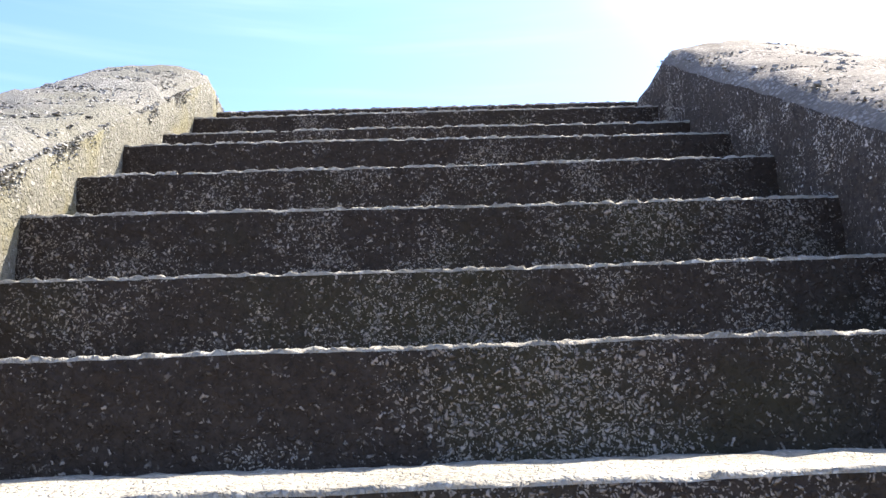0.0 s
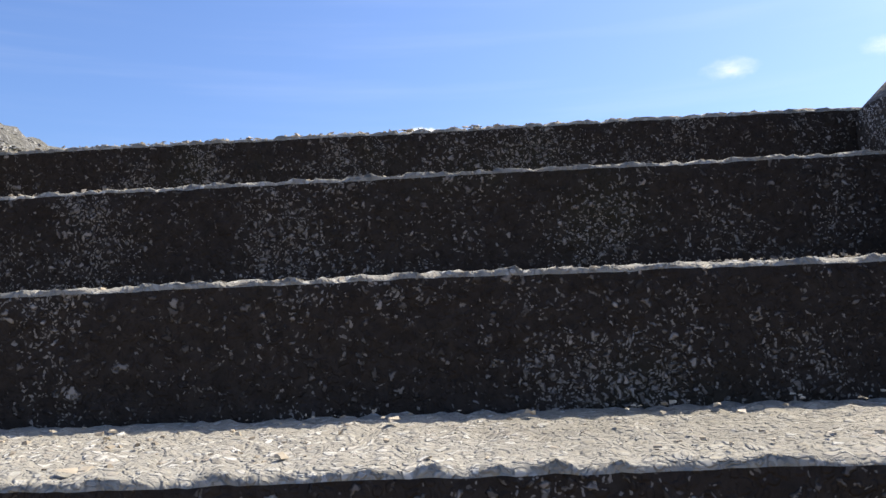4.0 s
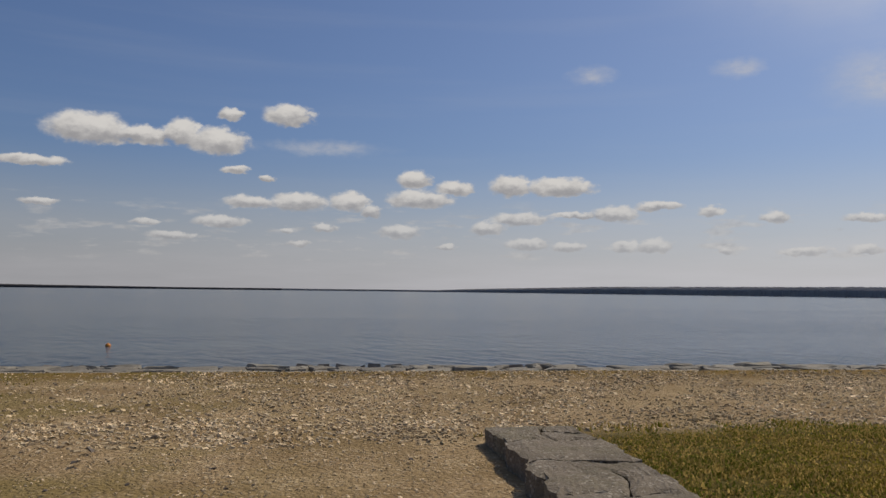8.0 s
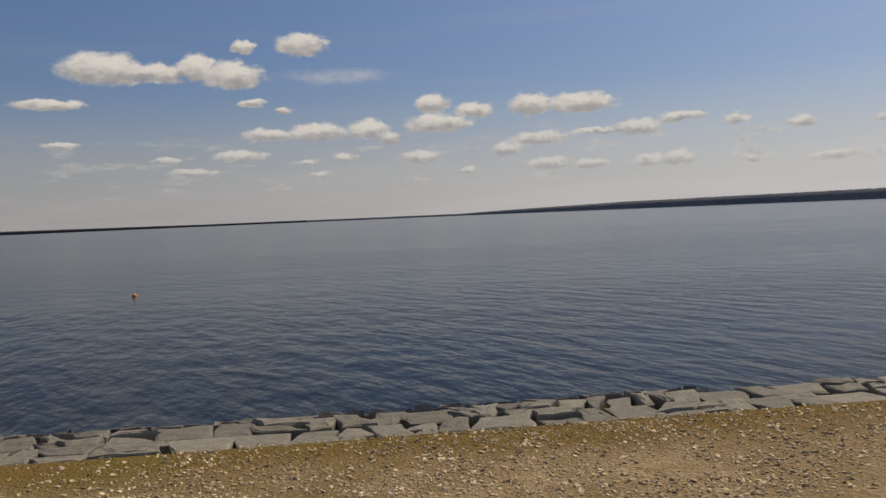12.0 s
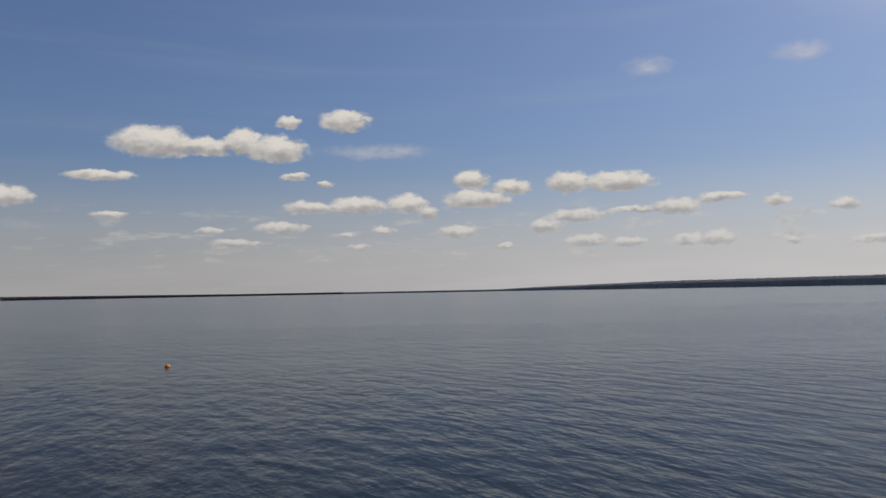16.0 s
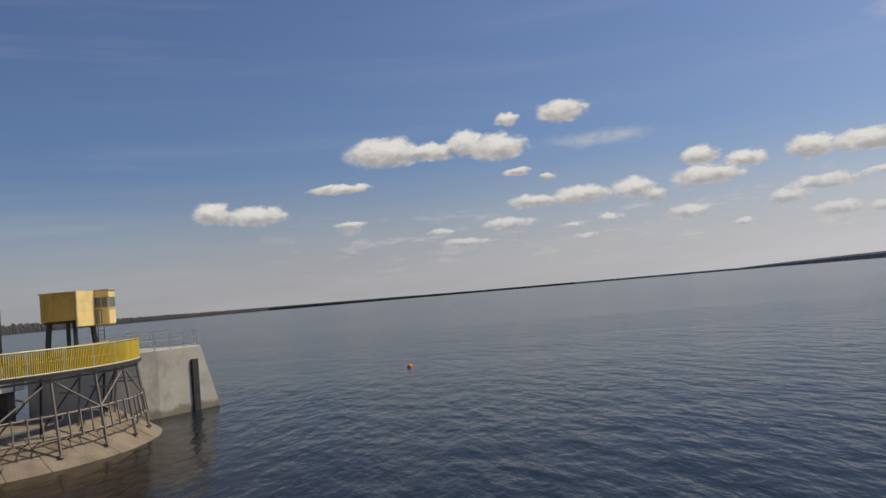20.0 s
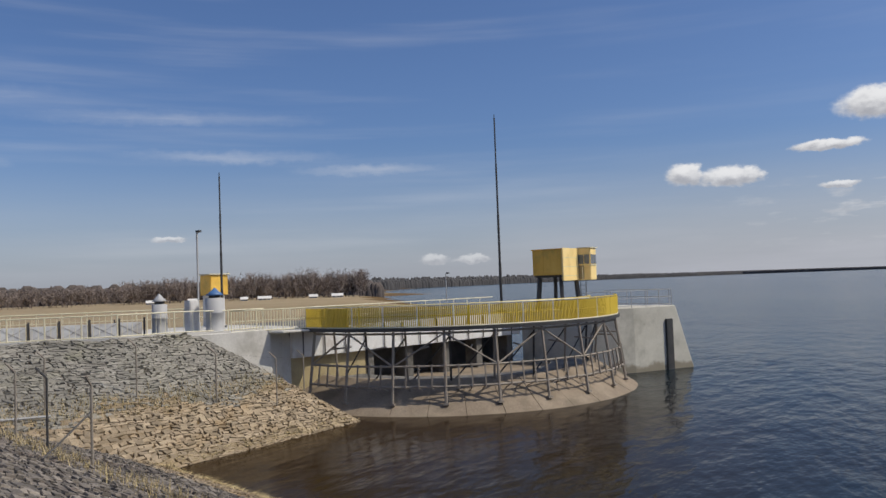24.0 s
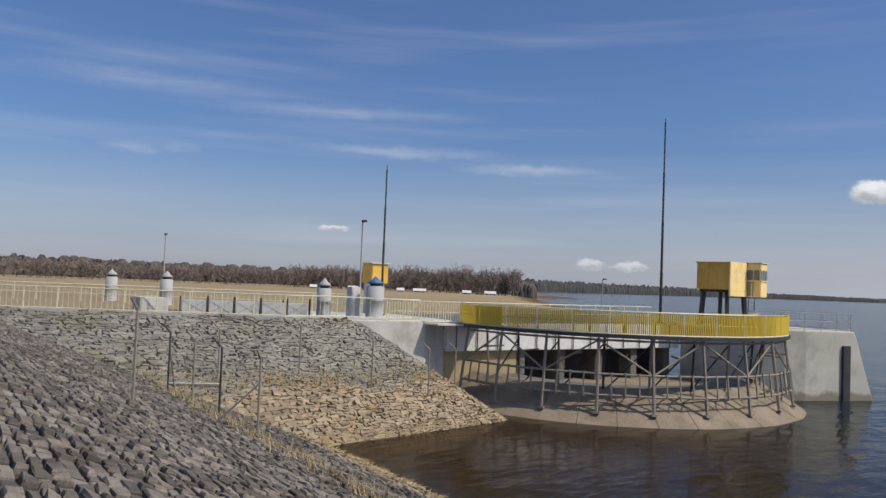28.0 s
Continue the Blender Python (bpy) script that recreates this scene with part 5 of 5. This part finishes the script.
def house(x, y, w, d, h, turn, label):
    o = thing("house", x, y, -2.4, label, "house", "far houses", turn=turn)
    m = pose(x, y, -2.4, 0, 0, turn)
    wl = block("wall", -w / 2, w / 2, -d / 2, d / 2, 0, h, M_LIME, o, .02, "", m)
    bm = bmesh.new()
    v = [bm.verts.new(m @ Vector(p)) for p in ((-w / 2 - .3, -d / 2 - .3, h), (w / 2 + .3, -d / 2 - .3, h), (w / 2 + .3, d / 2 + .3, h), (-w / 2 - .3, d / 2 + .3, h), (-w / 2 - .3, 0, h + d * .4), (w / 2 + .3, 0, h + d * .4))]
    for q in ((0, 1, 5, 4), (2, 3, 4, 5), (0, 4, 3), (1, 2, 5), (3, 2, 1, 0)):
        bm.faces.new([v[i] for i in q])
    part("roof", bm, M_ROOF if w > 6 else M_LIME, o)
    for k in range(3):
        u = -w / 2 + w * (k + .5) / 3
        block("window", u - .5, u + .5, -d / 2 - .03, -d / 2 + .02, h * .35, h * .75, M_GLASS, wl, .0, "", m)


for _az, _d, _w in ((53.5, 322, 7), (55.2, 318, 5), (58.6, 320, 8), (60.0, 316, 4), (63.4, 325, 6), (66.2, 320, 4)):
    house(-_d * math.sin(radians(_az)), 9 + _d * math.cos(radians(_az)), _w * .6, 2.4, .8, _az + 3, "small pale far house" + (" with a dark roof" if _w > 6 else " with a pale roof"))


# ---- loose gravel, grass and the stones of crest and slopes ----
def pebbles(name, spots, size, rng, material, label, category):
    base = np.array([(-1, -1, -.55), (1, -1, -.55), (1, 1, -.55), (-1, 1, -.55), (-.75, -.75, .6), (.75, -.75, .6), (.75, .75, .6), (-.75, .75, .6)]) * .62
    quads = np.array([(0, 1, 5, 4), (1, 2, 6, 5), (2, 3, 7, 6), (3, 0, 4, 7), (4, 5, 6, 7)])
    n = len(spots)
    P = np.array(spots)
    s = rng.lognormal(np.log(size), .42, n)[:, None, None]
    s = np.minimum(s, size * 2.3)
    sq = rng.uniform(.6, 1.25, (n, 1, 3)) * np.array([1, 1, .62])
    B = (base[None] + rng.uniform(-.34, .34, (n, 8, 3))) * s * sq
    a = rng.uniform(0, 2 * np.pi, n)
    c, si = np.cos(a)[:, None], np.sin(a)[:, None]
    tilt = rng.uniform(-.35, .35, (n, 1))
    x, y, z = B[:, :, 0], B[:, :, 1], B[:, :, 2]
    z2 = z + tilt * x
    V = np.stack([c * x - si * y + P[:, :1], si * x + c * y + P[:, 1:2], z2 + P[:, 2:3] + s[:, :, 0] * .12], -1).reshape(-1, 3)
    F = (quads[None] + 8 * np.arange(n)[:, None, None]).reshape(-1, 4)
    me = bpy.data.meshes.new(name)
    me.vertices.add(len(V)), me.vertices.foreach_set("co", V.ravel())
    me.loops.add(F.size), me.loops.foreach_set("vertex_index", F.ravel())
    me.polygons.add(len(F)), me.polygons.foreach_set("loop_start", np.arange(0, F.size, 4))
    me.polygons.foreach_set("use_smooth", np.zeros(len(F), bool))
    me.materials.append(material)
    me.update(calc_edges=True)
    me.validate()
    return tagged(new(name, me), label, category, kind="stuff")


def kerb_x(y):
    return .56 + .054 * y


def build_gravel():
    rng = np.random.default_rng(4)
    spots = []
    for dens, x0, x1, y0, y1 in ((4200, -1.3, .8, .02, 1.8), (2600, -2.4, 1.0, 1.8, 3.6), (1000, -4.0, 1.4, 3.6, 6.0), (820, -6.5, 9.5, 5.2, 9.02), (700, -4.0, -1.8, .2, 3.6)):
        k = int(dens * (x1 - x0) * (y1 - y0))
        xy = np.stack([rng.uniform(x0, x1, k), rng.uniform(y0, y1, k)], 1)
        for x, y in xy:
            if y < 5.15 and x > kerb_x(y) - .02:
                continue
            if y < 1.5 and -1.85 < x < -1.24:
                continue
            if y < 9.0 and x < 1.3 or y > 5.35:
                if x < -1.0 and y > 1.8 and rng.uniform() < min(.8, (-1.0 - x) * .5):
                    continue
                if fbm(x * 1.3, y * 1.3, 9) > rng.uniform(-.75, .25) or y < 1.2:
                    spots.append((x, y, -.018 if y > .33 else .004))
    front = [q for q in spots if q[1] < .5]
    front = [(x, y - .0, z) for x, y, z in front] + [(x + .011, y + .007, z) for x, y, z in front]
    spots = [q for q in spots if q[1] >= .5]
    pebbles("fine_gravel", front, .0046, rng, M_GRIT, "fine grey-tan grit on the top step", "gravel")
    away = [q for q in spots if q[1] > 5.0]
    spots = [q for q in spots if q[1] <= 5.0]
    pebbles("coarse_gravel", away, .0115, rng, M_PEBBLE, "coarser tan gravel towards the stone edging", "gravel")
    pebbles("gravel", spots, .0054, rng, M_PEBBLE, "loose tan crushed gravel on the dam crest", "gravel")
    spots = []
    for i in range(1, 4):
        k = 1500 if i < 3 else 250
        for _ in range(k):
            spots.append((rng.uniform(X0 + .04, X1 - .05), rng.uniform(NOSE_Y[i] + .02, NOSE_Y[i - 1] - .01), NOSE_Z[i] + .003))
    pebbles("stair_grit", spots, .0034, rng, M_GRIT, "small loose stones lying on the steps", "grit")
    spots = []
    for k in range(9000):
        y, a = rng.uniform(-2.6, 1.22), rng.uniform(.04, .96)
        spots.append((-1.25 - .55 * a - .06 * min(1, max(0, y / .6)), y, min(nose_at(y) + .205, .12) + .012 * math.sin(y * 1.5) - .05 + .085 * math.sin(math.pi * a) ** .33 - .004))
    for k in range(3200):
        y = rng.uniform(-2.6, 1.30)
        spots.append((-1.253 - .06 * min(1, max(0, y / .6)), y, min(nose_at(y) + .205, .12) - .045 - abs(rng.normal(0, .03))))
    for k in range(3500):
        y, a = rng.uniform(-2.4, -.28), rng.uniform(.03, .97)
        spots.append((.61 + .61 * a, y, min(nose_at(y) + .275, .045) - .05 + .085 * math.sin(math.pi * a) ** .33 - .004))
    pebbles("parapet_pebbles", spots, .005, rng, M_CHIP, "pale pebbles standing out of the worn parapets", "pebbles")
    spots = [(rng.uniform(-2.2, .8), rng.uniform(.3, 5.5), 0) for _ in range(46)]
    spots = [s for s in spots if s[0] < kerb_x(s[1]) - .1 and not (s[1] < 1.6 and s[0] < -1.2)]
    pebbles("larger_stones", spots, .015, rng, M_DARKROCK, "a few larger dark stones among the gravel", "stones")


build_gravel()


def build_grass():
    rng = np.random.default_rng(8)
    V, F = [], []

    def tuft(x, y, z, n, h, spread):
        for _ in range(n):
            a, l = rng.uniform(0, 6.283), h * rng.uniform(.5, 1.2)
            bx, by = x + rng.normal(0, spread), y + rng.normal(0, spread)
            lean = rng.uniform(.2, 1.1) * l
            w = rng.uniform(.003, .006)
            dx, dy = math.cos(a), math.sin(a)
            b = len(V)
            V.extend(((bx - dy * w, by + dx * w, z), (bx + dy * w, by - dx * w, z), (bx + dx * lean * .4 + dy * w * .7, by + dy * lean * .4 - dx * w * .7, z + l * .65),
                      (bx + dx * lean * .4 - dy * w * .7, by + dy * lean * .4 + dx * w * .7, z + l * .65), (bx + dx * lean, by + dy * lean, z + l * .9)))
            F.extend(((b, b + 1, b + 2, b + 3), (b + 3, b + 2, b + 4)))
    for _ in range(40000):
        y = rng.uniform(1.2, 5.7)
        x = rng.uniform(1.22, 9.5) if rng.uniform() < .7 else rng.uniform(1.22, 4.0)
        thick = fbm(x * 1.1, y * 1.1, 3) + .15
        if y > 5.15 + .55 * fbm(x * .9, 0, 1) + rng.normal(0, .08):
            continue
        if thick < rng.uniform(-.42, .12):
            continue
        tuft(x, y, .03, 4 if thick < .3 else 7, .013 + .018 * max(0, thick), .05)
    for _ in range(1500):
        x, y = rng.uniform(1.25, 9.0), rng.uniform(1.5, 5.2)
        if fbm(x * .8, y * .8, 21) > .0:
            tuft(x, y, .03, 12, .034, .03)
    for _ in range(700):
        x, y = rng.uniform(-6.5, -2.4), rng.uniform(1, 8.8)
        if fbm(x * .9, y * .9, 5) > .05:
            tuft(x, y, -.02, 4, .025, .03)
    for _ in range(900):
        x, y = rng.uniform(-9, 12), 9.03 - abs(rng.normal(0, .22))
        if fbm(x * 1.4, y * .8, 12) > -.1:
            tuft(x, y, -.025, 4, .018, .03)
    for x, y in ((-1.3, 1.5), (-1.28, 1.3), (1.35, 4.4), (1.3, 5.0), (.8, 5.2)):
        tuft(x, y, -.01, 9, .022, .03)
    me = mesh_of("grass", V, F, M_GRASS)
    tagged(new("grass", me), "short patchy green and straw grass behind the kerb", "grass", kind="stuff")


build_grass()


def rough_slab(q, thick, rng):
    """A slab with a broken outline: four corners and the points between them, its top uneven."""
    out = []
    for i in range(4):
        a, b = Vector(q[i]), Vector(q[(i + 1) % 4])
        out.append(a)
        side = (b - a).cross(Vector((0, 0, 1))).normalized()
        L = (b - a).length
        for f in ((.33, .66) if L > .35 else (.5,)):
            out.append(a.lerp(b, f + rng.uniform(-.1, .1)) + side * rng.uniform(-.03, .022))
    n = len(out)
    c = sum(out, Vector()) / n
    low = [p - Vector((0, 0, .12)) for p in out]
    mid = [p + Vector((0, 0, thick * rng.uniform(.3, .75))) for p in out]
    hi = [p.lerp(c, rng.uniform(.05, .16)) + Vector((0, 0, thick * rng.uniform(.75, 1.15))) for p in out]
    tops = [p.lerp(c, .55) + Vector((0, 0, thick * rng.uniform(.8, 1.3))) for p in out]
    V = low + mid + hi + tops
    F = []
    for k in range(3):
        F += [(k * n + i, k * n + (i + 1) % n, (k + 1) * n + (i + 1) % n, (k + 1) * n + i) for i in range(n)]
    F.append(tuple(range(3 * n, 4 * n)))
    return V, F, c


def build_edging():
    rng = random.Random(21)
    e = thing("stone_edging", 0, 9.45, 0, "double row of rough grey slabs edging the crest", "stone edging", kind="structure")
    RV, RF = [], []
    for row, (ya, yb) in enumerate(((9.05, 9.44), (9.45, 9.84))):
        x = -46.0 + row * .3
        while x < 42:
            w = rng.choice((.16, .22, .26, .3, .36, .42, .52)) * (.9 if row else 1)
            j = lambda s: rng.uniform(-s, s)
            gap = .008 if rng.random() < .65 else .018
            cut = rng.uniform(.14, .25) if rng.random() < .4 else None
            tip = j(.012)
            s0, s1 = j(.09), j(.09)
            pieces = [(ya, yb)] if cut is None else [(ya, ya + cut - .008), (ya + cut + .012, yb)]
            for y0, y1 in pieces:
                z = lambda: -.056 - .012 * row + tip + j(.006)
                q = [(x + gap + s0, y0 + j(.03), z()), (x + w - gap + s1, y0 + j(.03), z()), (x + w - gap - s1, y1 + j(.03), z()), (x + gap - s0, y1 + j(.03), z())]
                V, F, c = rough_slab(q, rng.uniform(.012, .04) + .008 * row, rng)
                if -4 < x < 9.5:
                    child("stone", mesh_of("stone", [p - c for p in V], F, M_EDGE), e, Matrix.Translation(c))
                else:
                    b = len(RV)
                    RV += V
                    RF += [tuple(b + i for i in f) for f in F]
            x += w
    tagged(child("far_stones", mesh_of("far_stones", RV, RF, M_EDGE_FAR), e), kind="stuff")


build_edging()


def build_slopes():
    rng = random.Random(33)
    near = lambda u, v: (u, EDGE_Y + v, slope_near(EDGE_Y + v) - .03 - .05 * max(0, 1 - v / .6))
    s = thing("paved_slope", -20, 14, -2, "rough grey stone paving on the dam slope", "stone paving", kind="structure")
    all_near = list(pave(near, -47, 3.0, .02, 12.9, .25, .15, .020, .048, rng, lambda u, v: slope_near(EDGE_Y + v) >= slope_far(u, EDGE_Y + v) - .05 and not (-34 < u and 6.3 < v < 7.0 and rng.random() < .35)))
    singles = [q for q in all_near if -6.6 < q[2][0] < -3.6 and q[2][1] < 2.1]
    left = [q for q in all_near if not (-6.6 < q[2][0] < -3.6 and q[2][1] < 2.1)]
    for corner, th, _ in singles[:300]:
        low, mid, hi = stone_mesh(corner, th, rng, taper=.12)
        o = sum((Vector(p) for p in corner), Vector()) / 4
        child("stone", mesh_of("stone", [p - o for p in low + mid + hi], _SF, M_PAVE_P), s, Matrix.Translation(o))
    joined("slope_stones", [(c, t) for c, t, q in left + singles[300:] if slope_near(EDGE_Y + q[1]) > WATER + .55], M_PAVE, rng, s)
    joined("waterline_stones", [(c, t) for c, t, q in left if slope_near(EDGE_Y + q[1]) <= WATER + .55], M_PAVE_TAN, rng, s, "silt-coloured stones at the waterline")
    f = thing("paved_far_slope", -34, 23, -2.3, "grey stone paving on the far bank, tan below the fence", "stone paving", kind="structure")

    def place(u, v):
        xe, xw = far_edge(u), far_water(u)
        v += .022 * fbm(u * .45, v * 5.0, 6.0)
        x = xe + (xw - xe) * v
        return (x, u, slope_far(x, u) - .03)
    # u runs along the bank, v down it
    st = []
    v = .0
    while v < 1.06:
        h = .0165 * rng.uniform(.75, 1.4)
        u = 4.0
        while u < 32.4:
            w = .27 * rng.choice((.6, .8, 1, 1, 1.3, 1.5))
            x = place(u, v)[0]
            if slope_far(x, u) >= slope_near(u) - .05 and not (u > 27.1 and x < -37.2) and not (u > 31.4 and v < .7):
                j = lambda: rng.uniform(-.08, .08)
                t = lambda: rng.uniform(-.0055, .0055)
                q = [place(u + .012 + j(), v + .001 + t()), place(u + .012 + j(), v + h - .001 + t()), place(u + w - .012 + j(), v + h - .001 + t()), place(u + w - .012 + j(), v + .001 + t())]
                st.append((q, .035 * rng.uniform(.5, 1.6), v + rng.gauss(0, .035) + .05 * math.sin(u * .9)))
            u += w
        v += h
    pick = [q for q in st if q[2] < .58 and 23.0 < q[0][0][1] < 26.0][:300]
    ids = {id(q) for q in pick}
    for corner, th, _ in pick:
        low, mid, hi = stone_mesh(corner, th, rng, taper=.12)
        o = sum((Vector(p) for p in corner), Vector()) / 4
        child("stone", mesh_of("stone", [p - o for p in low + mid + hi], _SF, M_PAVE_FAR_P), f, Matrix.Translation(o))
    st = [q for q in st if id(q) not in ids]
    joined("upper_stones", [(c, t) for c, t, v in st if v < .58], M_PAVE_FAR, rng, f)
    joined("lower_stones", [(c, t) for c, t, v in st if v >= .58], M_PAVE_TAN, rng, f, "tan silted stones above the waterline")
    # tufts in the joints where the fence stands
    tu = np.random.default_rng(17)
    V, F = [], []
    for _ in range(5200):
        if tu.uniform() < .7:
            y = tu.uniform(12, 30)
            v = tu.normal(.56, .05)
            x = far_edge(y) + (far_water(y) - far_edge(y)) * v
            z = slope_far(x, y)
            if z < slope_near(y):
                continue
        else:
            x, y = tu.uniform(-31, -14), tu.normal(16.9, .5)
            z = slope_near(y)
        a, l, w = tu.uniform(0, 6.28), tu.uniform(.08, .28), .012
        dx, dy = math.cos(a), math.sin(a)
        b = len(V)
        V.extend(((x - dy * w, y + dx * w, z - .03), (x + dy * w, y - dx * w, z - .03), (x + dx * l * .5, y + dy * l * .5, z + l)))
        F.append((b, b + 1, b + 2))
    tagged(new("slope_grass", mesh_of("slope_grass", V, F, M_STRAW)), "thin dry grass tufts along the fence line", "grass", kind="stuff")
    # dry reed litter along the waterline
    g = np.random.default_rng(2)
    V, F = [], []
    for _ in range(2600):
        if g.uniform() < .6:
            x, y = g.uniform(-29, -8), 22.15 - abs(g.normal(0, .35)) - .1
            z = slope_near(y) + .05
        else:
            y = g.uniform(22, 32)
            x = far_water(y) - abs(g.normal(0, .3)) - .05
            z = slope_far(x, y) + .05
        a, l, w = g.uniform(0, 6.28), g.uniform(.1, .35), .012
        dx, dy = math.cos(a), math.sin(a)
        b = len(V)
        V.extend(((x, y, z), (x - dy * w, y + dx * w, z + .01), (x + dx * l, y + dy * l, z + g.uniform(0, .08))))
        F.append((b, b + 1, b + 2))
    tagged(new("reed_litter", mesh_of("reed_litter", V, F, M_STRAW)), "dry straw-coloured reed litter along the waterline", "litter", kind="stuff")


M_STRAW = surface("straw", (.36, .27, .12), (.52, .42, .22), 2, 20, .8, 0, .01, pieces="island", vary=.3)
build_slopes()
